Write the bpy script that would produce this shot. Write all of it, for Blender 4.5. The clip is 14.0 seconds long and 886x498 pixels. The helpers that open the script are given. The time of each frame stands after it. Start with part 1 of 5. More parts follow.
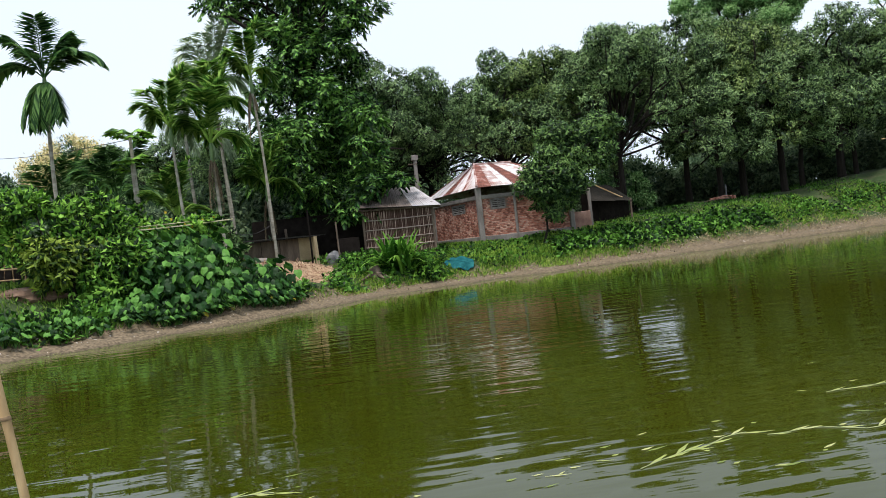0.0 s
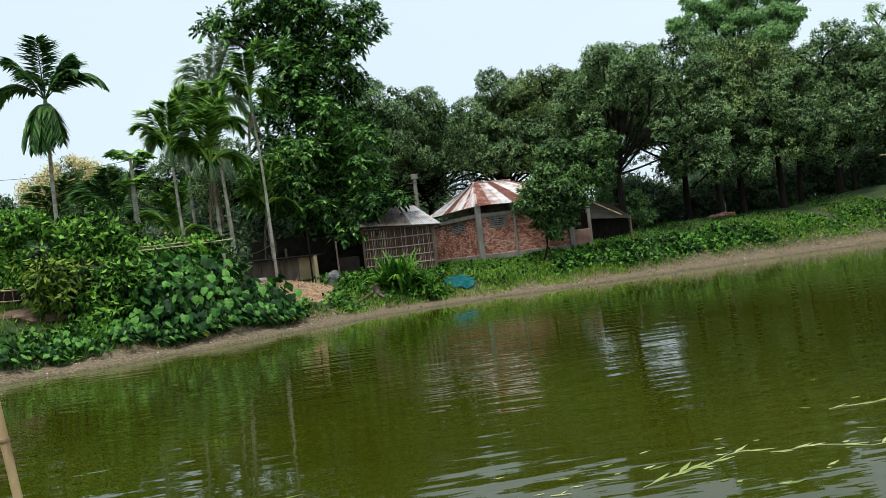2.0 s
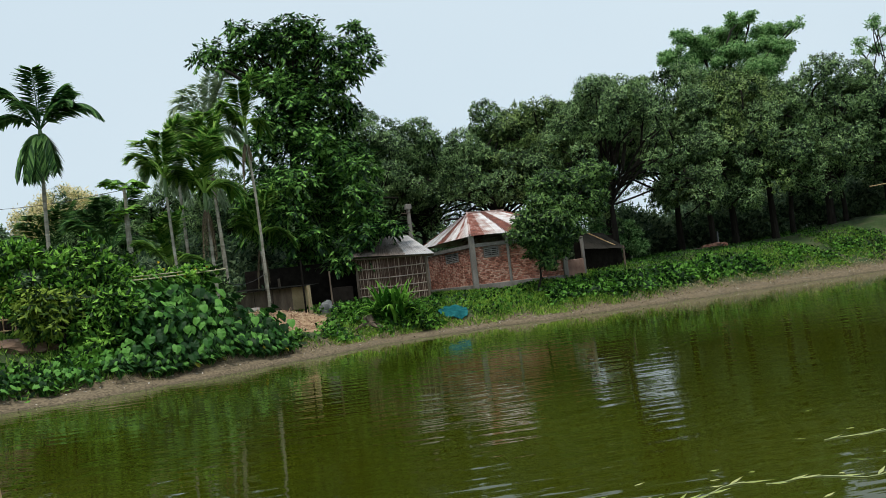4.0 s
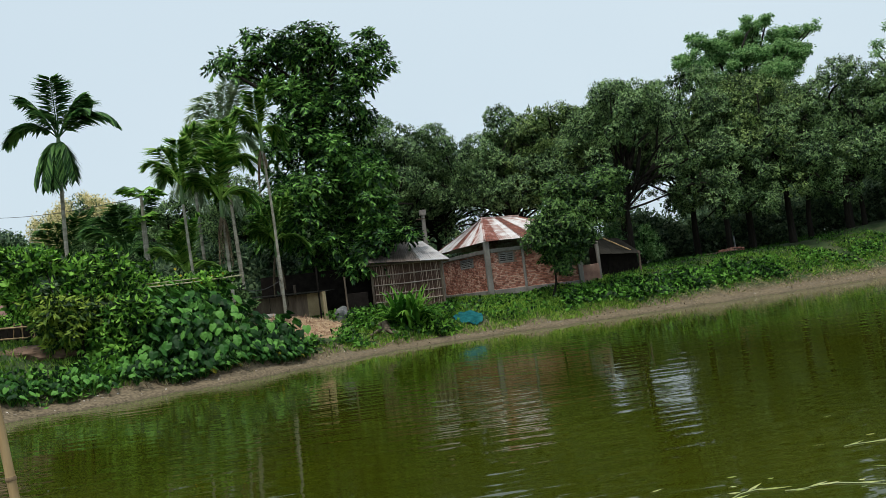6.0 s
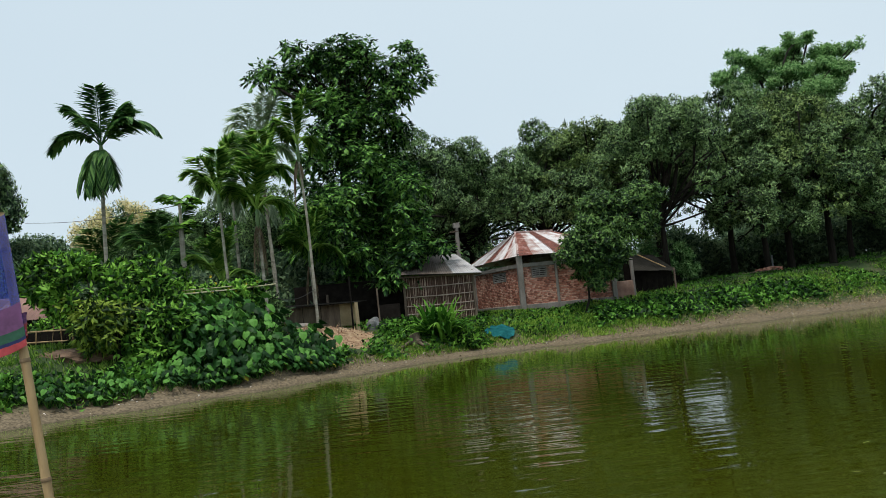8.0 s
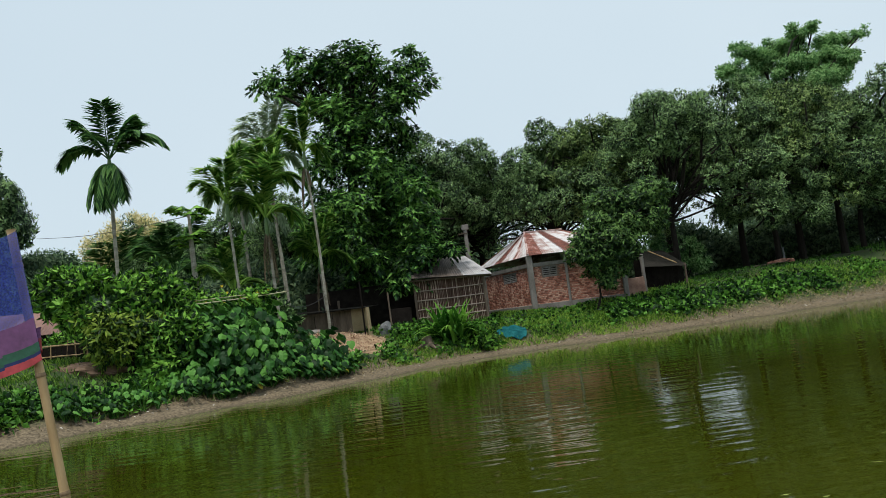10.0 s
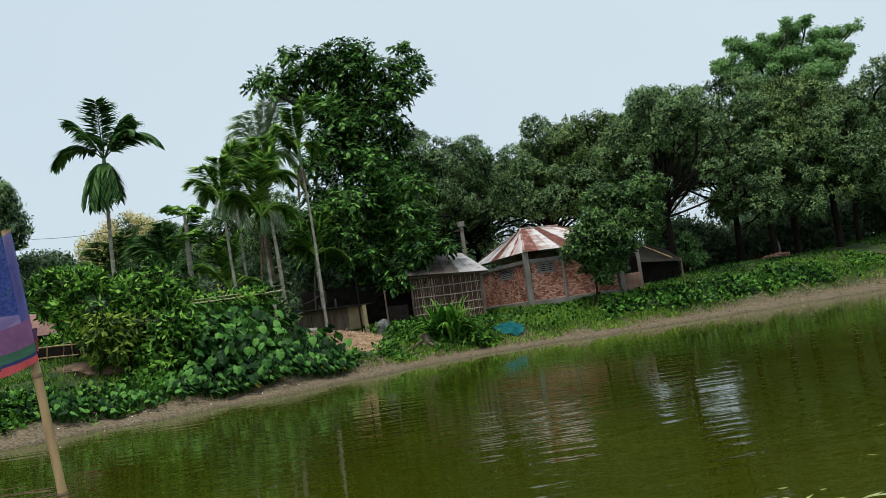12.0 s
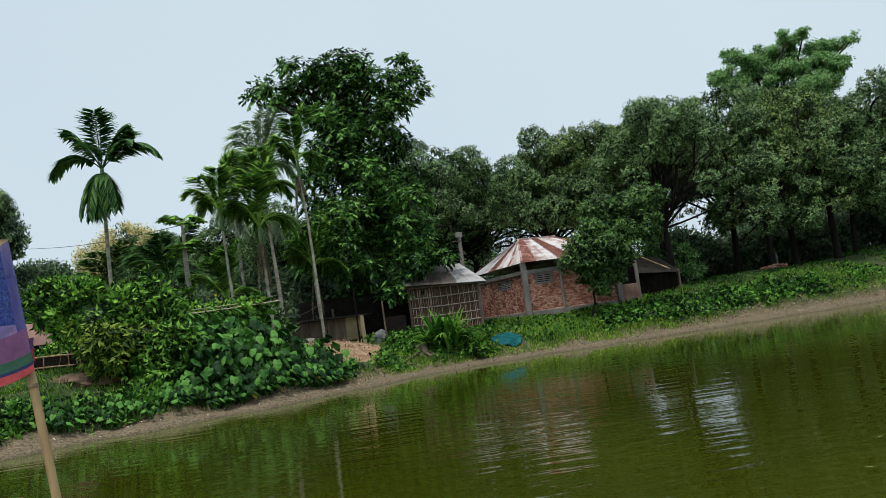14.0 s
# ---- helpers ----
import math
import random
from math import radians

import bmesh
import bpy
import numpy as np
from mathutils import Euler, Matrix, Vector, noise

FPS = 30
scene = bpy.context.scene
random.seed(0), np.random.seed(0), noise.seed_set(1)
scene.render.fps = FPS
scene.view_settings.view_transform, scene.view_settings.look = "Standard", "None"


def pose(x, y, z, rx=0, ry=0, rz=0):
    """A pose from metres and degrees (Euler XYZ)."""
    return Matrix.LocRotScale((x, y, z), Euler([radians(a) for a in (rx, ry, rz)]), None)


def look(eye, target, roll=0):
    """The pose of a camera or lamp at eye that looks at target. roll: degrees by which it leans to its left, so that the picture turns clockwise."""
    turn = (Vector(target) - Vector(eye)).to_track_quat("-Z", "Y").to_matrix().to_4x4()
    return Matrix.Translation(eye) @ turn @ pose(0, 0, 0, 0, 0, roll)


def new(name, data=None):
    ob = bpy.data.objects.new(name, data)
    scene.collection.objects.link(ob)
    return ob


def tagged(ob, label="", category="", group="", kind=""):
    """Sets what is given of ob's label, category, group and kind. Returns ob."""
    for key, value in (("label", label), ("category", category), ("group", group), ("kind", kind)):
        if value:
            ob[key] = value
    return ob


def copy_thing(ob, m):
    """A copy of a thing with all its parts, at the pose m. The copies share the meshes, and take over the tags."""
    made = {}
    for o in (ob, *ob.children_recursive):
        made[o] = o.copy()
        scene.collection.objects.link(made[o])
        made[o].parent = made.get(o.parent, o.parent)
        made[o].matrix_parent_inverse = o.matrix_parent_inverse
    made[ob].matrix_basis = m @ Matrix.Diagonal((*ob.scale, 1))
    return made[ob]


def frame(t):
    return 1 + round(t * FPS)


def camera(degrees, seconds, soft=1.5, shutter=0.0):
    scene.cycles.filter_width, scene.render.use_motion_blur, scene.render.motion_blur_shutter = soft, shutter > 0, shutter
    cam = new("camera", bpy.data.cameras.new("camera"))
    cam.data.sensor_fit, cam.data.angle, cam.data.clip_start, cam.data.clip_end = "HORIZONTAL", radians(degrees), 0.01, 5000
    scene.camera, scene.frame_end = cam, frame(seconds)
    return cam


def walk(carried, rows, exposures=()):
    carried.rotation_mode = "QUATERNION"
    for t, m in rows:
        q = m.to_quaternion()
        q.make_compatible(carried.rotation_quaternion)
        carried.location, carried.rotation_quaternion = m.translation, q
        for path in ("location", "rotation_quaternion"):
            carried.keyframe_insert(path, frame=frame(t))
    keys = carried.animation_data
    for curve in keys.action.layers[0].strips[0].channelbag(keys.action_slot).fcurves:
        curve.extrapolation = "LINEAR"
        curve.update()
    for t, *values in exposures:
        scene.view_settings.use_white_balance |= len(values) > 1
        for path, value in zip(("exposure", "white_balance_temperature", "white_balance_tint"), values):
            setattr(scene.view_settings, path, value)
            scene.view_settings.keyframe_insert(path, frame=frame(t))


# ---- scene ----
# ---- camera: a hand-held turn from the near bank ----
cam = camera(58.0, 14.0, soft=0.6)
EYE = 1.75
ROWS = [
    (0.0, 89.38, 6.27, 0.04), (0.5, 89.36, 6.22, 0.90), (1.0, 88.78, 6.69, 0.68), (1.5, 89.62, 6.62, 0.26),
    (2.0, 90.71, 6.61, 0.04), (2.5, 91.84, 7.07, -0.12), (2.7, 92.15, 7.02, -0.20), (4.8, 93.10, 6.21, -0.10), (5.0, 93.27, 6.19, 0.35),
    (5.5, 93.40, 6.25, 0.61), (6.0, 93.34, 6.74, 0.66), (6.5, 93.87, 6.67, 1.30), (7.0, 94.35, 6.07, 1.83),
    (7.5, 94.55, 5.63, 2.39), (8.0, 94.51, 5.41, 2.95), (8.2, 94.55, 5.46, 2.83), (10.3, 94.78, 7.36, 3.74), (10.5, 94.75, 7.40, 3.63), (11.0, 94.62, 7.41, 3.63),
    (11.5, 94.51, 7.65, 3.56), (12.0, 94.54, 7.67, 3.55), (12.5, 94.54, 7.62, 3.42), (13.0, 94.61, 7.61, 3.23),
    (13.5, 94.97, 7.49, 3.48), (14.0, 95.27, 7.56, 3.38),
]
walk(cam, [(t, pose(0, 0, EYE, a, b, c)) for t, a, b, c in ROWS],
     exposures=[(0.0, 0.46, 6500, 18), (0.5, 0.44, 6500, 16), (1.0, 0.5, 6500, 9), (1.5, 0.38, 6500, 10), (2.0, 0.26, 6500, 10), (2.5, 0.17, 6500, 10),
                (5.0, 0.0, 6500, 10), (7.5, 0.0, 6500, 10), (14.0, -0.05, 6500, 10)])

# ---- overcast daylight ----
world = bpy.data.worlds.new("overcast_sky")
scene.world = world
world.use_nodes = True
wn, wl = world.node_tree.nodes, world.node_tree.links
sky = wn.new("ShaderNodeTexSky")
sky.sky_type = "NISHITA"
sky.sun_disc = False
sky.sun_elevation, sky.sun_rotation = radians(74), radians(205)
sky.dust_density = 4.0
haze = wn.new("ShaderNodeMix")
haze.data_type = "RGBA"
haze.inputs[0].default_value = 0.85
cloud = wn.new("ShaderNodeTexNoise")
cloud.inputs["Scale"].default_value, cloud.inputs["Detail"].default_value = 1.3, 3
veil_tone = wn.new("ShaderNodeValToRGB")
veil_tone.color_ramp.elements[0].position, veil_tone.color_ramp.elements[0].color = 0.3, (6.3, 7.65, 8.55, 1)
veil_tone.color_ramp.elements[1].position, veil_tone.color_ramp.elements[1].color = 0.7, (7.05, 8.3, 9.05, 1)
wl.new(wn.new("ShaderNodeTexCoord").outputs["Generated"], cloud.inputs["Vector"])
wl.new(cloud.outputs[0], veil_tone.inputs[0])
wl.new(veil_tone.outputs[0], haze.inputs[7])
wl.new(sky.outputs[0], haze.inputs[6])
wl.new(haze.outputs[2], wn["Background"].inputs[0])
wn["Background"].inputs[1].default_value = 0.105
sun = new("sun", bpy.data.lights.new("sun", "SUN"))
sun.data.energy, sun.data.angle, sun.data.color = 3.0, radians(18), (1.0, 0.96, 0.9)
sun.matrix_world = look((0, 0, 60), (7, 15.5, 0))

# ---- materials ----
def surface(name, cols, scale=2.0, rough=0.7, metal=0.0, bump=0.3, bscale=30.0, island=0.0, per_object=0.0,
            glow_through=0.0, spec=0.4, stretch=(1, 1, 1), fine=0.35):
    """A weathered surface: two scales of noise over the colours, random tone per leaf or per piece, fine relief."""
    m = bpy.data.materials.new(name)
    m.use_nodes = True
    n, l = m.node_tree.nodes, m.node_tree.links
    b = n["Principled BSDF"]
    geo = n.new("ShaderNodeNewGeometry")
    mp = n.new("ShaderNodeMapping")
    mp.inputs["Scale"].default_value = stretch
    l.new(geo.outputs["Position"], mp.inputs[0])
    n1 = n.new("ShaderNodeTexNoise")
    n1.inputs["Scale"].default_value, n1.inputs["Detail"].default_value = scale, 6
    n2 = n.new("ShaderNodeTexNoise")
    n2.inputs["Scale"].default_value, n2.inputs["Detail"].default_value = bscale, 4
    l.new(mp.outputs[0], n1.inputs["Vector"])
    l.new(mp.outputs[0], n2.inputs["Vector"])
    fac = n1.outputs[0]
    for k, amount in (("Random Per Island", island), ("Random", per_object)):
        if amount:
            src = geo if k == "Random Per Island" else n.new("ShaderNodeObjectInfo")
            ma = n.new("ShaderNodeMath")
            ma.operation = "MULTIPLY_ADD"
            l.new(src.outputs[k], ma.inputs[0])
            ma.inputs[1].default_value = amount
            l.new(fac, ma.inputs[2])
            mb = n.new("ShaderNodeMath")
            mb.operation = "SUBTRACT"
            l.new(ma.outputs[0], mb.inputs[0])
            mb.inputs[1].default_value = amount * 0.5
            fac = mb.outputs[0]
    ramp = n.new("ShaderNodeValToRGB")
    e = ramp.color_ramp.elements
    for k, c in enumerate(cols):
        p = 0.28 + 0.44 * k / (len(cols) - 1)
        el = e[k] if k < 2 else e.new(p)
        el.position, el.color = p, (*c, 1)
    l.new(fac, ramp.inputs[0])
    mix = n.new("ShaderNodeMix")
    mix.data_type, mix.blend_type = "RGBA", "OVERLAY"
    mix.inputs[0].default_value = fine
    l.new(ramp.outputs[0], mix.inputs[6])
    l.new(n2.outputs[0], mix.inputs[7])
    l.new(mix.outputs[2], b.inputs["Base Color"])
    b.inputs["Roughness"].default_value, b.inputs["Metallic"].default_value = rough, metal
    b.inputs["Specular IOR Level"].default_value = spec
    if bump:
        bp = n.new("ShaderNodeBump")
        bp.inputs["Strength"].default_value, bp.inputs["Distance"].default_value = bump, 0.02
        l.new(n2.outputs[0], bp.inputs["Height"])
        l.new(bp.outputs[0], b.inputs["Normal"])
    if glow_through:
        tr = n.new("ShaderNodeBsdfTranslucent")
        l.new(mix.outputs[2], tr.inputs[0])
        ms = n.new("ShaderNodeMixShader")
        ms.inputs[0].default_value = glow_through
        l.new(b.outputs[0], ms.inputs[1])
        l.new(tr.outputs[0], ms.inputs[2])
        l.new(ms.outputs[0], n["Material Output"].inputs[0])
    return m


# The wide tone spread per leaf imitates shaded gaps and lit tips by colour.
def leafy(name, *cols, **k):
    k = {"scale": 0.6, "rough": 0.55, "bump": 0, "island": 0.85, "glow_through": 0.3, "spec": 0.16, "fine": 0.15, **k}
    return surface(name, cols, **k)


# The darkest mango green is raised and greyed to imitate haze over distance.
MANGO = leafy("mango_leaf", (0.016, 0.036, 0.016), (0.072, 0.145, 0.052), (0.24, 0.375, 0.14), glow_through=0.2)
MANGO_OLIVE = leafy("mango_leaf_olive", (0.016, 0.04, 0.011), (0.095, 0.17, 0.045), (0.27, 0.38, 0.12), glow_through=0.2)
BIG = leafy("big_tree_leaf", (0.006, 0.026, 0.007), (0.036, 0.125, 0.024), (0.17, 0.36, 0.07), glow_through=0.2)
BUSH = leafy("bush_leaf", (0.008, 0.026, 0.007), (0.038, 0.095, 0.022), (0.13, 0.24, 0.06), glow_through=0.2)
LIGHT = leafy("light_tree_leaf", (0.065, 0.17, 0.05), (0.18, 0.36, 0.115), (0.34, 0.55, 0.22), glow_through=0.5)
# Lifted, greyer greens: the haze of distance is painted into this leaf colour.
HAZY = leafy("haze_paled_leaf", (0.04, 0.08, 0.045), (0.1, 0.17, 0.085), (0.19, 0.28, 0.14), glow_through=0.4)
YELLOW = leafy("cream_blossom", (0.42, 0.38, 0.15), (0.74, 0.65, 0.34), (0.9, 0.82, 0.52), island=0.6, glow_through=0.5)
SHRUB = leafy("shrub_leaf", (0.006, 0.027, 0.004), (0.05, 0.165, 0.016), (0.21, 0.43, 0.055), glow_through=0.2)
OLIVE = leafy("olive_shrub_leaf", (0.006, 0.022, 0.003), (0.04, 0.1, 0.011), (0.2, 0.29, 0.035), glow_through=0.2)
TARO = leafy("taro_leaf", (0.009, 0.036, 0.008), (0.031, 0.112, 0.018), (0.1, 0.255, 0.045), per_object=0.85, island=0, spec=0.12, rough=0.5, glow_through=0.15)
TARO_OLD = leafy("yellowed_taro_leaf", (0.25, 0.24, 0.02), (0.5, 0.42, 0.05), island=0)
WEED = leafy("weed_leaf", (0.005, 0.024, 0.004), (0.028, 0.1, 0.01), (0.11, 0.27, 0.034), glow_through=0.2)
GRASS = leafy("grass_blade", (0.035, 0.1, 0.01), (0.1, 0.22, 0.025), (0.22, 0.35, 0.055), glow_through=0.3)
LUSH = leafy("lush_grass_blade", (0.07, 0.17, 0.014), (0.19, 0.36, 0.036), (0.34, 0.5, 0.085), glow_through=0.4)
DRYGRASS = leafy("dry_grass", (0.2, 0.16, 0.08), (0.44, 0.37, 0.22))
LILY = leafy("strap_leaf", (0.022, 0.09, 0.01), (0.075, 0.22, 0.024), (0.19, 0.4, 0.055), island=0, per_object=0.7, glow_through=0.4)
ARECA = leafy("areca_leaf", (0.04, 0.13, 0.02), (0.14, 0.3, 0.05), (0.32, 0.5, 0.11), glow_through=0.6)
ARECA_DARK = leafy("dark_areca_leaf", (0.02, 0.07, 0.02), (0.06, 0.16, 0.045), (0.15, 0.3, 0.08), glow_through=0.4)
COCO = leafy("coconut_leaf", (0.2, 0.28, 0.17), (0.34, 0.43, 0.27), (0.5, 0.58, 0.4), island=0.5, glow_through=0.6)
DEADFROND = leafy("dead_frond", (0.1, 0.075, 0.045), (0.24, 0.19, 0.12))
BARK = surface("bark", [(0.01, 0.0085, 0.007), (0.032, 0.027, 0.022)], 3, 0.95, bump=0.8, bscale=25, stretch=(1, 1, 0.25), spec=0.1)
PALM_TRUNK = surface("palm_trunk", [(0.17, 0.155, 0.12), (0.3, 0.28, 0.225), (0.42, 0.4, 0.34)], 1.0, 0.9, bump=0.5, bscale=8, stretch=(0.4, 0.4, 5), spec=0.1)
GREEN_SHAFT = surface("crownshaft", [(0.05, 0.11, 0.03), (0.1, 0.17, 0.05)], 4, 0.5, bump=0.1)
BRICK = surface("brick", [(0.22, 0.085, 0.058), (0.45, 0.185, 0.13), (0.58, 0.36, 0.27)], 1.4, 0.9, per_object=0.5, bump=0.6, bscale=60)
BRICKS = surface("brick_rest", [(0.22, 0.085, 0.058), (0.45, 0.185, 0.13), (0.58, 0.36, 0.27)], 1.4, 0.9, island=0.5, bump=0.6, bscale=60)
MORTAR = surface("mortar", [(0.17, 0.1, 0.075), (0.36, 0.25, 0.2)], 2, 0.95, bump=0.5)
CONCRETE = surface("weathered_concrete", [(0.14, 0.125, 0.11), (0.27, 0.25, 0.225)], 2.2, 0.9, bump=0.4, stretch=(1, 1, 0.4))
PLASTER = surface("old_plaster", [(0.13, 0.07, 0.052), (0.24, 0.14, 0.105), (0.33, 0.23, 0.185)], 1.6, 0.9, bump=0.5, bscale=22)
TIN = surface("galvanised_sheet", [(0.3, 0.17, 0.14), (0.56, 0.53, 0.52), (0.68, 0.68, 0.69)], 2.6, 0.6, metal=0.15, bump=0.05, per_object=0.3, stretch=(1, 1, 0.5))
TIN_PALE = surface("pale_grey_sheet", [(0.24, 0.225, 0.22), (0.42, 0.41, 0.405)], 1.6, 0.6, metal=0.1, bump=0.05, per_object=0.3)
TIN_GREY = surface("grey_sheet", [(0.07, 0.054, 0.044), (0.15, 0.126, 0.11)], 1.3, 0.75, metal=0.1, bump=0.05, per_object=0.35, spec=0.25)
RUST = surface("rusted_sheet", [(0.1, 0.034, 0.024), (0.2, 0.068, 0.046), (0.5, 0.4, 0.37)], 2.8, 0.85, bump=0.2, per_object=0.35)
BROWN_TIN = surface("brown_sheet", [(0.12, 0.06, 0.045), (0.24, 0.13, 0.1)], 1.4, 0.7, bump=0.1, per_object=0.3)
# Tin darkened in its base colour to stand for the shade of overhanging trees.
SHADED_TIN = surface("shaded_sheet", [(0.011, 0.011, 0.009), (0.03, 0.028, 0.023)], 1.4, 0.9, bump=0.2, spec=0.1)
BAMBOO_OLD = surface("old_bamboo", [(0.11, 0.065, 0.045), (0.42, 0.31, 0.24)], 2.2, 0.8, per_object=0.9, bump=0.2)
BAMBOO = surface("bamboo", [(0.2, 0.12, 0.055), (0.38, 0.255, 0.12), (0.52, 0.385, 0.2)], 7, 0.55, bump=0.15, stretch=(1, 1, 0.2))
NODE = surface("bamboo_node", [(0.13, 0.085, 0.045), (0.32, 0.22, 0.12)], 20, 0.7, bump=0.2)
WOOD = surface("weathered_wood", [(0.07, 0.05, 0.035), (0.2, 0.15, 0.11)], 5, 0.85, bump=0.4, stretch=(1, 1, 0.2))
# Near-black wood: the shade inside and behind the sheds is put into its colour.
SHADED_DARKWOOD = surface("shaded_dark_wood", [(0.008, 0.006, 0.005), (0.022, 0.018, 0.015)], 4, 0.95, bump=0.4, spec=0.1)
CLAY = surface("ochre_board", [(0.26, 0.2, 0.11), (0.46, 0.37, 0.22)], 1.6, 0.9, bump=0.3)
STRAW = surface("straw_and_chips", [(0.19, 0.105, 0.055), (0.36, 0.24, 0.14), (0.5, 0.38, 0.24)], 3, 0.95, bump=1.0, bscale=18)
LOUVRE = surface("louvre_grey", [(0.13, 0.12, 0.11), (0.25, 0.24, 0.22)], 5, 0.85, bump=0.2)
SACK = surface("white_sack", [(0.09, 0.095, 0.1), (0.22, 0.225, 0.22)], 5, 0.8, bump=0.4)
STONE = surface("pale_chips", [(0.25, 0.22, 0.18), (0.6, 0.56, 0.5)], 3, 0.9, island=0.8, bump=0)
FLOATLEAF = leafy("floating_leaf", (0.17, 0.23, 0.05), (0.32, 0.38, 0.1), (0.5, 0.52, 0.22), scale=2.0, rough=0.35)
STEM = surface("pale_stem", [(0.16, 0.2, 0.08), (0.3, 0.33, 0.16)], 3, 0.6, bump=0)
CABLE = surface("cable_black", [(0.02, 0.02, 0.02), (0.05, 0.05, 0.05)], 3, 0.6, bump=0)


def ground_material():
    # Soil greens lowered, so tree shade on the bank is partly in the colour.
    m = surface("bank_soil", [(0.014, 0.032, 0.006), (0.03, 0.055, 0.012), (0.07, 0.07, 0.034)], 0.7, 0.95, bump=0.9, bscale=9)
    n, l = m.node_tree.nodes, m.node_tree.links
    b = n["Principled BSDF"]
    old = b.inputs["Base Color"].links[0].from_socket
    geo = n.new("ShaderNodeNewGeometry")
    sep = n.new("ShaderNodeSeparateXYZ")
    l.new(geo.outputs["Position"], sep.inputs[0])
    wob = n.new("ShaderNodeTexNoise")
    wob.inputs["Scale"].default_value = 0.9
    l.new(geo.outputs["Position"], wob.inputs["Vector"])
    add = n.new("ShaderNodeMath")
    add.operation = "MULTIPLY_ADD"
    l.new(wob.outputs[0], add.inputs[0])
    add.inputs[1].default_value = -0.35
    l.new(sep.outputs[2], add.inputs[2])
    ramp = n.new("ShaderNodeMapRange")
    ramp.inputs[1].default_value, ramp.inputs[2].default_value = 0.13, 0.4
    l.new(add.outputs[0], ramp.inputs[0])
    mud = n.new("ShaderNodeTexNoise")
    mud.inputs["Scale"].default_value, mud.inputs["Detail"].default_value = 14, 8
    l.new(geo.outputs["Position"], mud.inputs["Vector"])
    mr = n.new("ShaderNodeValToRGB")
    mr.color_ramp.elements[0].position, mr.color_ramp.elements[0].color = 0.3, (0.05, 0.036, 0.02, 1)
    mr.color_ramp.elements[1].position, mr.color_ramp.elements[1].color = 0.7, (0.21, 0.163, 0.1, 1)
    l.new(mud.outputs[0], mr.inputs[0])
    wet = n.new("ShaderNodeMapRange")
    wet.inputs[1].default_value, wet.inputs[2].default_value = 0.0, 0.07
    wet.inputs[3].default_value, wet.inputs[4].default_value = 0.6, 1.0
    l.new(sep.outputs[2], wet.inputs[0])
    damp = n.new("ShaderNodeMix")
    damp.data_type, damp.blend_type = "RGBA", "MULTIPLY"
    damp.inputs[0].default_value = 1.0
    l.new(mr.outputs[0], damp.inputs[6])
    l.new(wet.outputs[0], damp.inputs[7])
    mx = n.new("ShaderNodeMix")
    mx.data_type = "RGBA"
    l.new(ramp.outputs[0], mx.inputs[0])
    l.new(damp.outputs[2], mx.inputs[6])
    l.new(old, mx.inputs[7])
    l.new(mx.outputs[2], b.inputs["Base Color"])
    return m


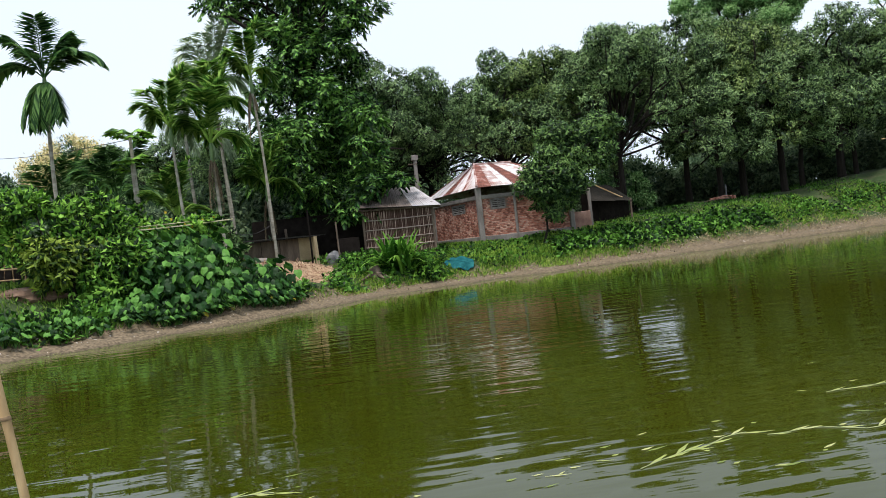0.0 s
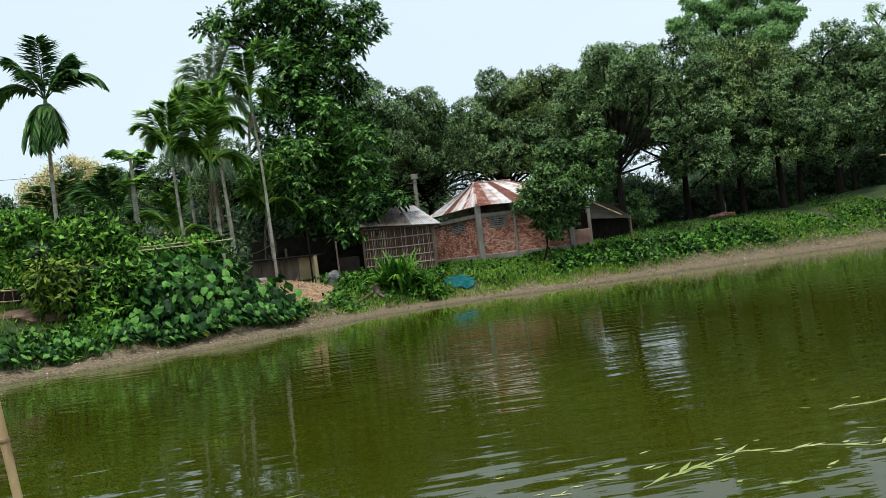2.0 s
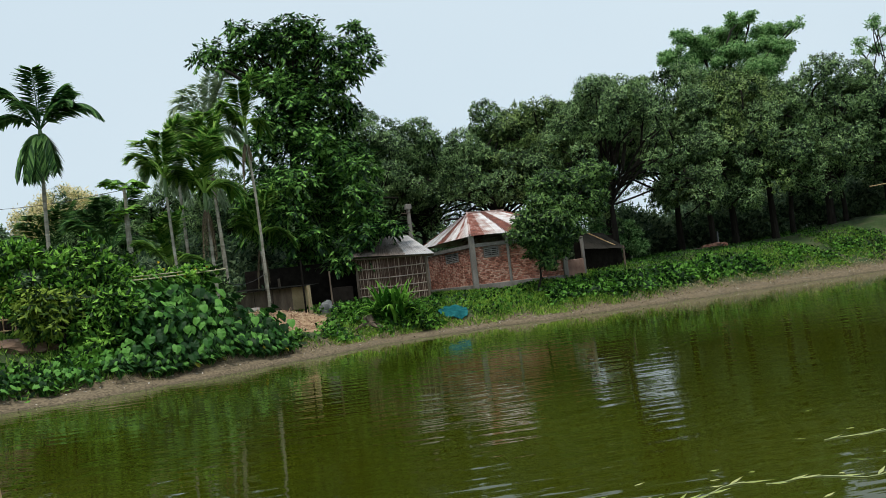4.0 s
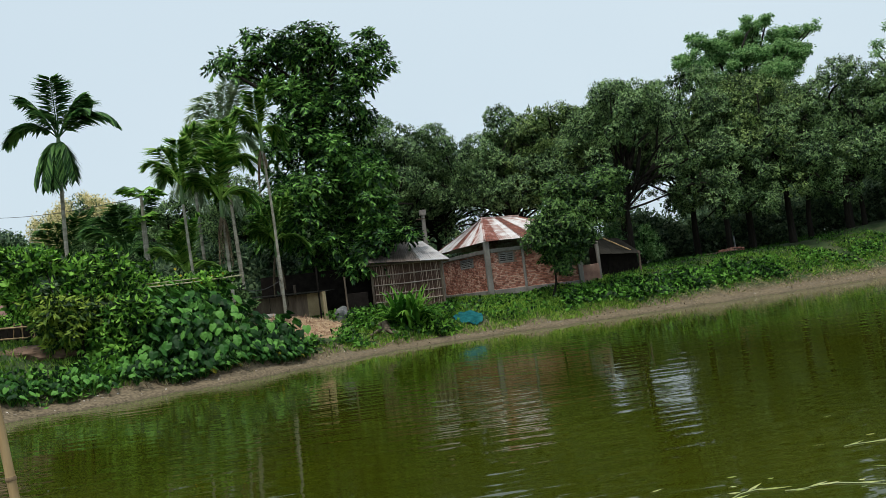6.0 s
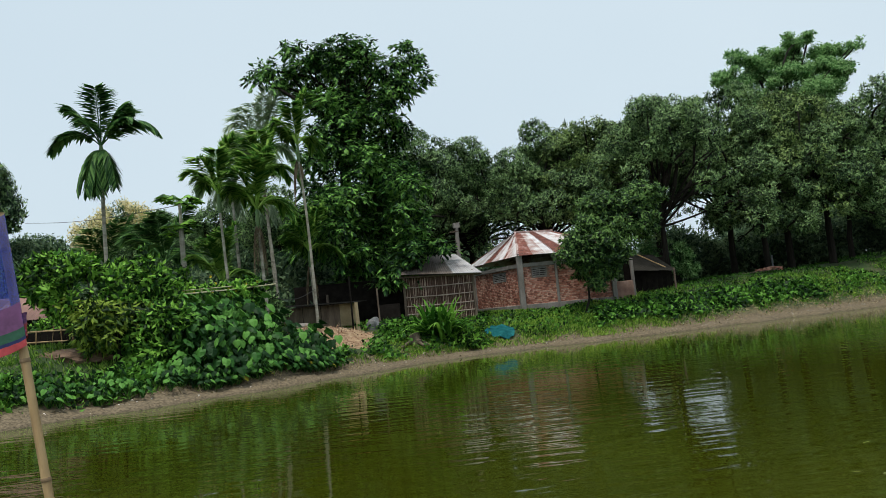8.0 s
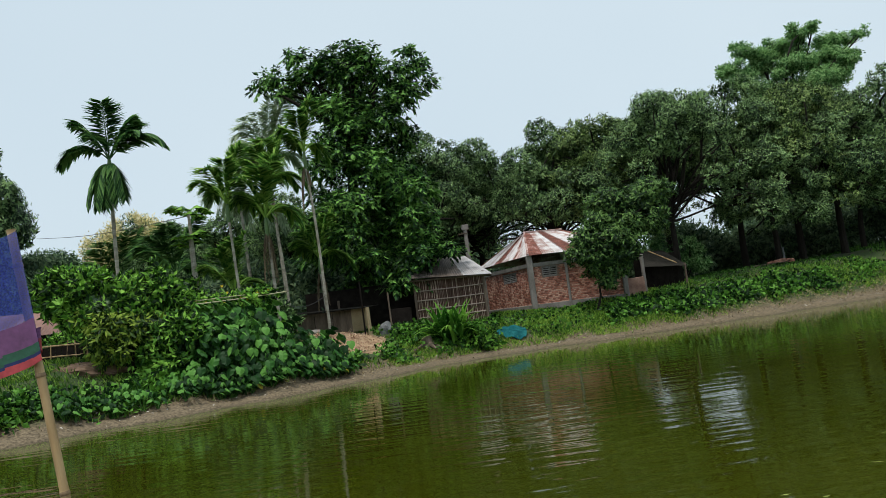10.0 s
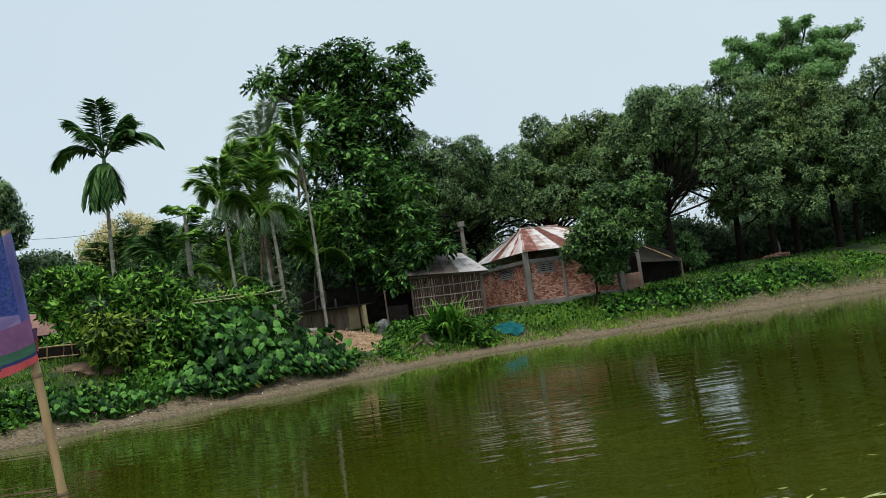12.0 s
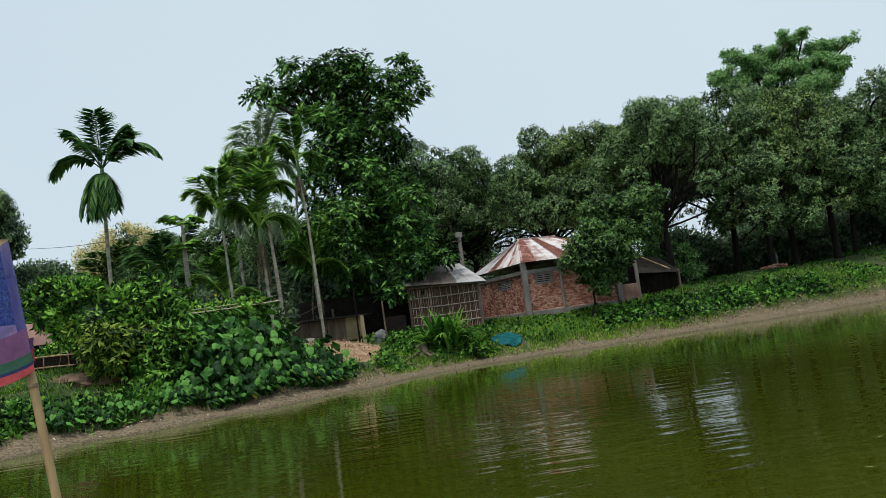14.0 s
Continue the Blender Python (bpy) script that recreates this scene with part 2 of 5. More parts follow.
def water_material():
    m = bpy.data.materials.new("pond_water")
    m.use_nodes = True
    n, l = m.node_tree.nodes, m.node_tree.links
    b = n["Principled BSDF"]
    geo = n.new("ShaderNodeNewGeometry")
    big = n.new("ShaderNodeTexNoise")
    big.inputs["Scale"].default_value, big.inputs["Detail"].default_value = 0.15, 3
    l.new(geo.outputs["Position"], big.inputs["Vector"])
    cr = n.new("ShaderNodeValToRGB")
    cr.color_ramp.elements[0].position, cr.color_ramp.elements[0].color = 0.3, (0.021, 0.027, 0.0014, 1)
    cr.color_ramp.elements[1].position, cr.color_ramp.elements[1].color = 0.7, (0.036, 0.042, 0.0026, 1)
    l.new(big.outputs[0], cr.inputs[0])
    # Brighter green near the far shore: the bank's reflection painted into the water colour.
    tint_mask = n.new("ShaderNodeAttribute")
    tint_mask.attribute_name = "bank_reflection"
    reflection_tint = n.new("ShaderNodeMix")
    reflection_tint.data_type = "RGBA"
    reflection_tint.inputs[7].default_value = (0.055, 0.085, 0.008, 1)
    l.new(tint_mask.outputs["Fac"], reflection_tint.inputs[0])
    l.new(cr.outputs[0], reflection_tint.inputs[6])
    l.new(reflection_tint.outputs[2], b.inputs["Base Color"])
    b.inputs["Roughness"].default_value = 0.025
    b.inputs["IOR"].default_value = 1.26
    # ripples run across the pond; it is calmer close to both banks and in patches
    mp = n.new("ShaderNodeMapping")
    mp.vector_type = "TEXTURE"
    mp.inputs["Rotation"].default_value = (0, 0, radians(9))
    mp.inputs["Scale"].default_value = (1.35, 0.36, 1.0)
    l.new(geo.outputs["Position"], mp.inputs[0])
    rip = n.new("ShaderNodeTexNoise")
    rip.inputs["Scale"].default_value, rip.inputs["Detail"].default_value = 1.0, 1.2
    l.new(mp.outputs[0], rip.inputs["Vector"])
    fine = n.new("ShaderNodeTexNoise")
    fine.inputs["Scale"].default_value, fine.inputs["Detail"].default_value = 3.6, 1.0
    l.new(mp.outputs[0], fine.inputs["Vector"])
    both = n.new("ShaderNodeMath")
    both.operation = "MULTIPLY_ADD"
    both.inputs[1].default_value = 0.15
    l.new(fine.outputs[0], both.inputs[0])
    l.new(rip.outputs[0], both.inputs[2])
    calm = n.new("ShaderNodeTexNoise")
    calm.inputs["Scale"].default_value = 0.12
    l.new(geo.outputs["Position"], calm.inputs["Vector"])
    mr = n.new("ShaderNodeMapRange")
    mr.inputs[1].default_value, mr.inputs[2].default_value = 0.38, 0.62
    mr.inputs[3].default_value, mr.inputs[4].default_value = 0.4, 1.0
    l.new(calm.outputs[0], mr.inputs[0])
    bp = n.new("ShaderNodeBump")
    bp.inputs["Distance"].default_value = 0.018
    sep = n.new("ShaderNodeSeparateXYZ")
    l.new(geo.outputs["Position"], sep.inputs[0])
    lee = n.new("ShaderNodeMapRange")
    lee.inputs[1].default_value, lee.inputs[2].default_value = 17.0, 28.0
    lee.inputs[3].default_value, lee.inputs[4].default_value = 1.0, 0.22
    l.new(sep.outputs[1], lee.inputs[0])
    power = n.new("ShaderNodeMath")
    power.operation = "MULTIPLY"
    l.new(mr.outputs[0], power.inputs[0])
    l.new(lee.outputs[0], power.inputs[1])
    near = n.new("ShaderNodeMapRange")
    near.inputs[1].default_value, near.inputs[2].default_value = 5.0, 12.0
    near.inputs[3].default_value, near.inputs[4].default_value = 0.75, 1.0
    l.new(sep.outputs[1], near.inputs[0])
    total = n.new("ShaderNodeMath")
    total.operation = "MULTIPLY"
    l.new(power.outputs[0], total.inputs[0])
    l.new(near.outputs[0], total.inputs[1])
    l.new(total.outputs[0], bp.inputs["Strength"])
    l.new(both.outputs[0], bp.inputs["Height"])
    l.new(bp.outputs[0], b.inputs["Normal"])
    return m


SOIL = ground_material()
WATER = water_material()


# ---- building helpers ----
def mesh_of(name, verts, faces, smooth=False):
    me = bpy.data.meshes.new(name)
    if isinstance(faces, np.ndarray):
        k = faces.shape[1]
        me.vertices.add(len(verts))
        me.vertices.foreach_set("co", np.asarray(verts, dtype=np.float32).ravel())
        me.loops.add(faces.size)
        me.loops.foreach_set("vertex_index", faces.astype(np.int32).ravel())
        me.polygons.add(len(faces))
        me.polygons.foreach_set("loop_start", np.arange(0, faces.size, k, dtype=np.int32))
        me.update(calc_edges=True)
    else:
        me.from_pydata([tuple(v) for v in verts], [], faces)
        me.update()
    if smooth:
        me.polygons.foreach_set("use_smooth", np.ones(len(me.polygons), dtype=bool))
    return me


def thing(name, label, category, loc=(0, 0, 0), group="", kind=""):
    ob = new(name)
    ob.location = loc
    ob.empty_display_size = 0.2
    return tagged(ob, label, category, group, kind)


def part(name, data, material, parent=None, label="", at=None, kind=""):
    """Links a mesh, a bmesh or (verts, faces) as one mesh object under a thing or a part; verts are in the parent's space."""
    if isinstance(data, bmesh.types.BMesh):
        me = bpy.data.meshes.new(name)
        data.to_mesh(me)
        data.free()
    elif isinstance(data, tuple):
        me = mesh_of(name, *data)
    else:
        me = data
    if material and not me.materials:
        me.materials.append(material)
    ob = new(name, me)
    if parent:
        ob.parent = parent
    if at is not None:
        ob.matrix_basis = at
    return tagged(ob, label, kind=kind)


def box(bm, c, s, turn=0.0, bevel=0.0, tilt=0.0):
    """A box of size s round c, turned about z, its edges rounded by bevel."""
    made = bmesh.ops.create_cube(bm, size=1.0, matrix=Matrix.Translation(c) @ Matrix.Rotation(turn, 4, "Z")
                                 @ Matrix.Rotation(tilt, 4, "Y") @ Matrix.Diagonal((*s, 1)))
    if bevel:
        edges = list({e for v in made["verts"] for e in v.link_edges})
        bmesh.ops.bevel(bm, geom=edges, offset=bevel, segments=1, affect="EDGES", profile=0.5)
    return bm


def tube(path, radii, sides=8, cap=True):
    """Verts and faces of a round rod along a path of points."""
    path = [Vector(p) for p in path]
    verts, faces = [], []
    for k, p in enumerate(path):
        d = (path[min(k + 1, len(path) - 1)] - path[max(k - 1, 0)]).normalized()
        u = d.cross(Vector((0.3, 0.95, 0.1))).normalized()
        w = d.cross(u)
        for s in range(sides):
            a = 2 * math.pi * s / sides
            verts.append(p + (u * math.cos(a) + w * math.sin(a)) * radii[k])
    for k in range(len(path) - 1):
        for s in range(sides):
            q = (s + 1) % sides
            faces.append((k * sides + s, k * sides + q, (k + 1) * sides + q, (k + 1) * sides + s))
    if cap:
        faces += [tuple(range(sides))[::-1], tuple(range((len(path) - 1) * sides, len(path) * sides))]
    return verts, faces


def joined(pieces):
    verts, faces = [], []
    for v, f in pieces:
        o = len(verts)
        verts += list(v)
        faces += [tuple(i + o for i in q) for q in f]
    return verts, faces


def unit(a):
    return a / (np.linalg.norm(a, axis=-1, keepdims=True) + 1e-9)


def blades(p, axis, normal, length, width, mid=0.45, fold=0.25, droop=0.0):
    """Folded leaves at the points p: base, two sides, tip. Arrays of verts and of triangles."""
    n = len(p)
    axis = unit(axis)
    side = unit(np.cross(axis, normal))
    nor = np.cross(side, axis)
    length, width = np.broadcast_to(length, n)[:, None], np.broadcast_to(width, n)[:, None]
    v = np.empty((n, 4, 3))
    v[:, 0] = p
    v[:, 1] = p + axis * length * mid + side * width / 2 - nor * width * fold
    v[:, 2] = p + axis * length - np.array([0, 0, 1]) * length * droop
    v[:, 3] = p + axis * length * mid - side * width / 2 - nor * width * fold
    i = np.arange(n)[:, None] * 4
    f = np.concatenate([i + [0, 1, 2], i + [0, 2, 3]], axis=1).reshape(-1, 3)
    return v.reshape(-1, 3), f


def flakes(p, axis, normal, length, width):
    """Small three-cornered leaves for trees that stand far off."""
    n = len(p)
    axis = unit(axis)
    side = unit(np.cross(axis, normal))
    length, width = np.broadcast_to(length, n)[:, None], np.broadcast_to(width, n)[:, None]
    v = np.stack([p - side * width / 2, p + side * width / 2, p + axis * length], 1)
    return v.reshape(-1, 3), np.arange(3 * n).reshape(-1, 3)


def shell(rng, lobes, per_m2, inner, gaps=0.0, thin=None):
    """Places and outward directions of leaf clumps over lobes (x, y, z, rx, ry, rz); clumps deep inside another lobe are left out."""
    lobes = np.array(lobes, dtype=float)
    cs, outs, seed = [], [], rng.random() * 9
    for j, lo in enumerate(lobes):
        m = int(per_m2 * 4 * math.pi * (lo[3] * lo[4] + lo[4] * lo[5] + lo[3] * lo[5]) / 3)
        d = unit(rng.normal(size=(m, 3)))
        r = inner + (1.13 - inner) * rng.random((m, 1)) ** 0.8
        c = lo[:3] + d * r * lo[3:6]
        keep = np.ones(m, bool)
        for i, lp in enumerate(lobes):
            if i != j:
                keep &= (((c - lp[:3]) / lp[3:6]) ** 2).sum(1) > 0.5
        keep |= rng.random(m) < 0.05
        if gaps:
            g = np.sin(1.9 * c[:, 0] + 1.3 * c[:, 1] + seed) + np.sin(2.3 * c[:, 1] - 1.1 * c[:, 2]) + np.sin(2.6 * c[:, 2] + 1.7 * c[:, 0] + seed)
            keep &= g > -3 + 3 * gaps
        if thin:
            g = np.sin(4.1 * c[:, 0] + seed) + np.sin(4.7 * c[:, 2] - 1.3 * c[:, 0]) + 0.6 * np.sin(3.3 * c[:, 1] + 2 * c[:, 2])
            keep &= (c[:, 2] > thin[0] + 0.6 * g) | (rng.random(m) < thin[1]) & (g > -0.2)
        cs.append(c[keep])
        outs.append(unit(d / lo[3:6])[keep])
    return np.concatenate(cs), np.concatenate(outs)


def crown(rng, lobes, per_m2, k, length, width, droop=0.3, rc=0.28, inner=0.72, shaggy=0.6, flat=0.0, out=0.5, small=False, gaps=0.0, rosette=False, thin=None):
    """Leaves in small clumps over lobes."""
    c, o = shell(rng, lobes, per_m2, inner, gaps, thin)
    size = np.repeat(0.8 + 0.4 * rng.random(len(c)), k)
    c, o = np.repeat(c, k, 0), np.repeat(o, k, 0)
    jit = rng.normal(size=c.shape) * rc
    jit[:, 2] *= 1 - flat
    if rosette:
        u = unit(np.cross(o, np.repeat(rng.normal(size=(len(c) // k, 3)), k, 0)))
        a = np.tile(np.arange(k), len(c) // k) * (2 * math.pi / k) + rng.normal(size=len(c)) * 0.25
        ring_dir = u * np.cos(a)[:, None] + np.cross(o, u) * np.sin(a)[:, None]
        axis = o * out + ring_dir + rng.normal(size=c.shape) * 0.2 - np.array([0, 0, droop])
        nor = o + np.array([0, 0, 0.35]) + rng.normal(size=c.shape) * 0.15
        s = size * (0.75 + 0.5 * rng.random(len(c)))
        return (flakes if small else blades)(c + jit * 0.25, axis, nor, length * s, width * s)
    axis = o * out + rng.normal(size=c.shape) * shaggy - np.array([0, 0, droop])
    nor = o * 0.75 + np.array([0, 0, 0.55]) + rng.normal(size=c.shape) * 0.33
    s = size * (0.75 + 0.5 * rng.random(len(c)))
    return (flakes if small else blades)(c + jit, axis, nor, length * s, width * s)


def sprays(rng, lobes, per_m2, n, reach, length, width, inner=0.6, gaps=0.0):
    """Arching twigs that sweep out of the lobes, each with n drooping leaves set left and right along it."""
    c, o = shell(rng, lobes, per_m2, inner, gaps)
    ax = unit(o * [1, 1, 0.45] + rng.normal(size=c.shape) * 0.3 + [0, 0, 0.1])
    side = unit(np.cross(ax, [0, 0, 1.0]))
    r = reach * (0.55 + 0.9 * rng.random((len(c), 1)))
    vs, fs, count = [], [], 0
    for j in range(n):
        t = (j + 1) / n
        p = c + ax * r * t - np.array([0, 0, 0.45]) * r * t * t
        hang = 0.15 + 0.3 * t + 0.3 * rng.random((len(c), 1))
        way = ax * (0.55 + 0.5 * t) + side * ((-1) ** j * (1.0 - 0.75 * t)) - np.array([0, 0, 1.0]) * hang + rng.normal(size=c.shape) * 0.15
        s = (0.75 + 0.5 * rng.random(len(c))) * (1.0 if t < 0.9 else 0.85)
        v, f = blades(p, way, np.array([0, 0, 1.0]) + ax * 0.35 + rng.normal(size=c.shape) * 0.2, length * s, width * s, fold=0.15, droop=0.12)
        vs.append(v)
        fs.append(f + count)
        count += len(v)
    return np.concatenate(vs), np.concatenate(fs)


# ---- the pond's shore and the height of the ground ----
SHORE = [(-10.6, 18.6), (-9.7, 19.5), (-8.7, 20.4), (-7.7, 21.5), (-6.5, 22.7), (-5.2, 24.4), (-3.8, 26.5), (-2.1, 28.8),
         (0.0, 30.5), (2.2, 31.6), (4.5, 32.5), (7.1, 33.7), (10.0, 35.2), (13.0, 36.8), (16.5, 38.7), (20.0, 40.6),
         (23.4, 42.6), (27.0, 43.6), (32.0, 42.0), (37.0, 34.0), (38.0, 22.0), (33.0, 10.0), (20.0, 4.2), (8.0, 3.4), (0.0, 3.2),
         (-6.0, 3.6), (-12.0, 6.0), (-15.0, 11.0), (-13.5, 15.8)]


def shore_distance(x, y):
    """Metres from the shoreline: plus on land, minus in the pond."""
    p = np.stack([np.asarray(x, float).ravel(), np.asarray(y, float).ravel()], 1)
    best, inside = np.full(len(p), 1e9), np.zeros(len(p), bool)
    for a, b in zip(SHORE, SHORE[1:] + SHORE[:1]):
        a, b = np.array(a), np.array(b)
        t = np.clip(((p - a) @ (b - a)) / ((b - a) @ (b - a)), 0, 1)[:, None]
        best = np.minimum(best, np.linalg.norm(p - a - t * (b - a), axis=1))
        cross = (a[1] > p[:, 1]) != (b[1] > p[:, 1])
        inside ^= cross & (p[:, 0] < (b[0] - a[0]) * (p[:, 1] - a[1]) / (b[1] - a[1] + 1e-12) + a[0])
    return np.where(inside, -best, best).reshape(np.shape(x))


def ground_z(x, y):
    x, y = np.asarray(x, float), np.asarray(y, float)
    d = shore_distance(x, y) + 0.16 * np.sin(x * 1.9 + 0.6 * y) + 0.1 * np.sin(x * 4.3 - y * 1.7)
    top = np.interp(x, [-18, -10, -6, -2, 2, 8, 14, 18, 22, 25, 30, 40], [1.75, 1.75, 1.55, 1.4, 1.42, 1.75, 2.2, 2.25, 2.45, 2.85, 3.3, 3.4])
    top = np.where(y < 12, 0.35, top)
    d = d + np.where(y > 12, 0.1 * np.sin(x * 7.3 + y * 3.1) * np.sin(x * 2.9 - y * 4.7) + 0.12 * np.sin(x * 0.9 + 1.3 * y), 0)
    z = top * np.interp(d, [0, 0.22, 0.85, 1.1, 2.4, 3.2, 4.6, 6.5, 60], [0, 0.06, 0.12, 0.2, 0.48, 0.63, 0.87, 1.0, 1.06])
    z = z + 0.05 * np.sin(x * 1.1 + y * 0.7) * np.clip(d / 3, 0, 1) + 0.03 * np.sin(x * 2.7 - y * 2.1) * np.clip(d / 2, 0, 1)
    heap = np.exp(-((x + 8.2) / 1.5) ** 2 - ((y - 25.2) / 1.4) ** 2)
    z = z + 0.8 * heap + 0.012 * np.sin(x * 5.3 + 2 * np.sin(y * 3.1)) * np.sin(y * 6.7 - 2 * np.sin(x * 2.3)) * np.clip(d, 0, 1)
    return np.where(d < 0, np.maximum(d * 0.35, -1.2), z)


def gz(x, y):
    return float(ground_z(np.array([x]), np.array([y]))[0])


def grid_lines(lo, a, b, hi, fine, n):
    far = np.geomspace(1, abs(lo - a), n)
    near = np.geomspace(1, abs(hi - b), n)
    return np.concatenate([a - far[::-1], np.arange(a, b + 0.01, fine), b + near])


gx, gy = grid_lines(-1500, -22, 42, 1500, 0.2, 16), grid_lines(-1000, 1, 56, 2500, 0.2, 16)
GX, GY = np.meshgrid(gx, gy)
nx, ny = len(gx), len(gy)
gv = np.stack([GX.ravel(), GY.ravel(), ground_z(GX.ravel(), GY.ravel())], 1)
gi = (np.arange(ny - 1)[:, None] * nx + np.arange(nx - 1)[None, :]).ravel()
ground = part("ground", (gv, np.stack([gi, gi + 1, gi + nx + 1, gi + nx], 1), True), SOIL)
tagged(ground, "muddy brown pond bank with green grass behind", "ground", kind="structure")
wx, wy = np.linspace(-24, 46, 141), np.linspace(0, 54, 109)
WX, WY = np.meshgrid(wx, wy)
wi = (np.arange(108)[:, None] * 141 + np.arange(140)[None, :]).ravel()
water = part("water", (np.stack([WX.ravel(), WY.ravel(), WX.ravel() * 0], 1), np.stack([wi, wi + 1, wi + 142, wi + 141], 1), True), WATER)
# Weight of the painted bank reflection, rising towards the far shore only.
bank_reflection = np.clip(1 + shore_distance(WX.ravel(), WY.ravel()) / 8, 0, 1) ** 1.5 * np.clip((WY.ravel() - 11) / 6, 0, 1)
water.data.attributes.new("bank_reflection", "FLOAT", "POINT").data.foreach_set("value", bank_reflection.astype(np.float32))
tagged(water, "murky green pond water with fine ripples", "water", kind="structure")


# ---- trees ----
def limb(a, b, r0, r1, rng, bend=0.12, steps=6):
    a, b = Vector(a), Vector(b)
    d = (b - a).length
    pts, rr = [], []
    off = Vector(rng.normal(size=3)) * d * bend
    for k in range(steps + 1):
        t = k / steps
        pts.append(a.lerp(b, t) + off * math.sin(math.pi * t) + Vector((0, 0, d * 0.08 * math.sin(math.pi * t))))
        rr.append(r0 + (r1 - r0) * t)
    return tube(pts, rr, 7)


def tree(name, label, leaf, lobes, rng, trunk_r, forks, per_m2, k, length, width, group="", trunk_top=None, arms=None, **how):
    """A tree standing on the origin: tapered trunk with limbs into the lobes, and a crown of leaves."""
    root = thing(name, label, "tree", group=group)
    top = Vector(trunk_top or (0, 0, min(l[2] for l in lobes)))
    flare = [(0, 0, -0.3), (0.02, 0, 0.15), tuple(top * 0.35), tuple(top * 0.7 + Vector(rng.normal(size=3)) * 0.08), tuple(top)]
    pieces = [tube(flare, [trunk_r * 1.7, trunk_r * 1.2, trunk_r, trunk_r * 0.85, trunk_r * 0.7], 10)]
    for j, lo in enumerate(lobes[:arms]):
        start = top * (0.75 + 0.25 * rng.random()) if j % 3 else top
        end = Vector(lo[:3])
        pieces.append(limb(start, end, trunk_r * 0.42, 0.04, rng))
        for _ in range(forks):
            d = unit(rng.normal(size=3)) * np.array(lo[3:6]) * 0.85
            pieces.append(limb(start.lerp(end, 0.55 + 0.4 * rng.random()), end + Vector(d), 0.06, 0.015, rng, steps=4))
    part("trunk", joined(pieces), BARK, root)
    part("crown", (*crown(rng, lobes, per_m2, k, length, width, **how), False), leaf, root)
    return root


def dome(rng, n, w, h, z0, r):
    """Lobes set like a cauliflower over a broad, uneven dome of half-width w between z0 and h."""
    out = []
    for j in range(n):
        t = (j + 0.5) / n
        e = math.asin(min(1, t ** 0.8)) * 0.97 + rng.normal() * 0.06
        a = j * 2.39996 + rng.normal() * 0.25
        q = 0.85 + 0.22 * rng.random()
        s = r * (0.55 + 0.85 * rng.random())
        out.append((q * (w - s * 0.7) * math.cos(e) * math.cos(a), q * (w - s * 0.7) * math.cos(e) * math.sin(a),
                    z0 + s * 0.5 + (h - z0 - s * 1.25) * math.sin(e) * q, s, s, s * 0.75))
    return out


def stand(ob, x, y, turn=0.0, size=1.0, sink=0.0, tall=1.0):
    """Copies a built thing to a place on the ground."""
    c = copy_thing(ob, Matrix.Translation((x, y, gz(x, y) - sink)) @ Matrix.Rotation(turn, 4, "Z") @ Matrix.Diagonal((size, size, size * tall, 1)))
    return c


def placed(ob, x, y, turn=0.0, size=1.0, tall=1.0):
    """Puts the built thing itself on the ground."""
    ob.matrix_basis = Matrix.Translation((x, y, gz(x, y))) @ Matrix.Rotation(turn, 4, "Z") @ Matrix.Diagonal((size, size, size * tall, 1))
    return ob


# the tall dark tree behind the sheds: a column of shaggy tiers with two arms near the top
rng = np.random.default_rng(11)
BIG_TIERS = [(1.2, 13.1, 0.8, 0.5), (0.3, 12.9, 0.8, 0.5), (2.0, 13.0, 0.5, 0.4), (-0.4, 12.4, 0.8, 0.5), (1.0, 12.2, 1.1, 0.6), (1.9, 12.0, 0.7, 0.5),
             (-1.3, 12.0, 0.8, 0.45), (-2.2, 11.8, 0.7, 0.4), (-3.1, 11.9, 0.6, 0.35), (-3.8, 11.9, 0.5, 0.3), (-1.8, 12.8, 0.5, 0.3), (-2.4, 13.3, 0.3, 0.2), (-2.6, 11.3, 0.5, 0.3), (-1.5, 11.2, 0.7, 0.4),
             (2.6, 11.5, 0.8, 0.5), (3.4, 11.8, 0.7, 0.45), (4.0, 11.6, 0.55, 0.4), (4.4, 11.3, 0.4, 0.3), (3.6, 12.3, 0.4, 0.3), (3.5, 11.0, 0.7, 0.4), (2.9, 10.7, 0.8, 0.4),
             (0.5, 11.3, 1.3, 0.7), (-0.3, 10.5, 1.0, 0.6), (1.5, 10.6, 1.2, 0.6), (2.3, 9.9, 0.9, 0.45), (3.0, 9.5, 0.5, 0.3), (0.6, 9.7, 1.2, 0.6), (1.7, 9.1, 1.1, 0.5), (-0.4, 9.1, 1.0, 0.6), (2.7, 8.9, 0.6, 0.3),
             (0.6, 8.2, 1.4, 0.6), (2.2, 7.9, 1.0, 0.5), (-0.9, 7.9, 1.1, 0.6), (2.9, 7.1, 1.0, 0.45), (1.3, 7.1, 1.5, 0.6), (-1.1, 6.7, 1.2, 0.6), (3.2, 6.1, 0.9, 0.45), (2.0, 5.9, 1.3, 0.5), (0.2, 5.7, 1.5, 0.6),
             (-1.6, 5.3, 1.2, 0.6), (3.1, 4.9, 0.9, 0.4), (1.6, 4.7, 1.3, 0.5), (-0.2, 4.3, 1.4, 0.5), (-1.7, 3.7, 1.1, 0.5), (3.2, 3.9, 0.8, 0.35), (2.0, 3.6, 1.1, 0.4), (0.6, 3.1, 1.3, 0.45), (0.4, 2.3, 1.1, 0.4)]
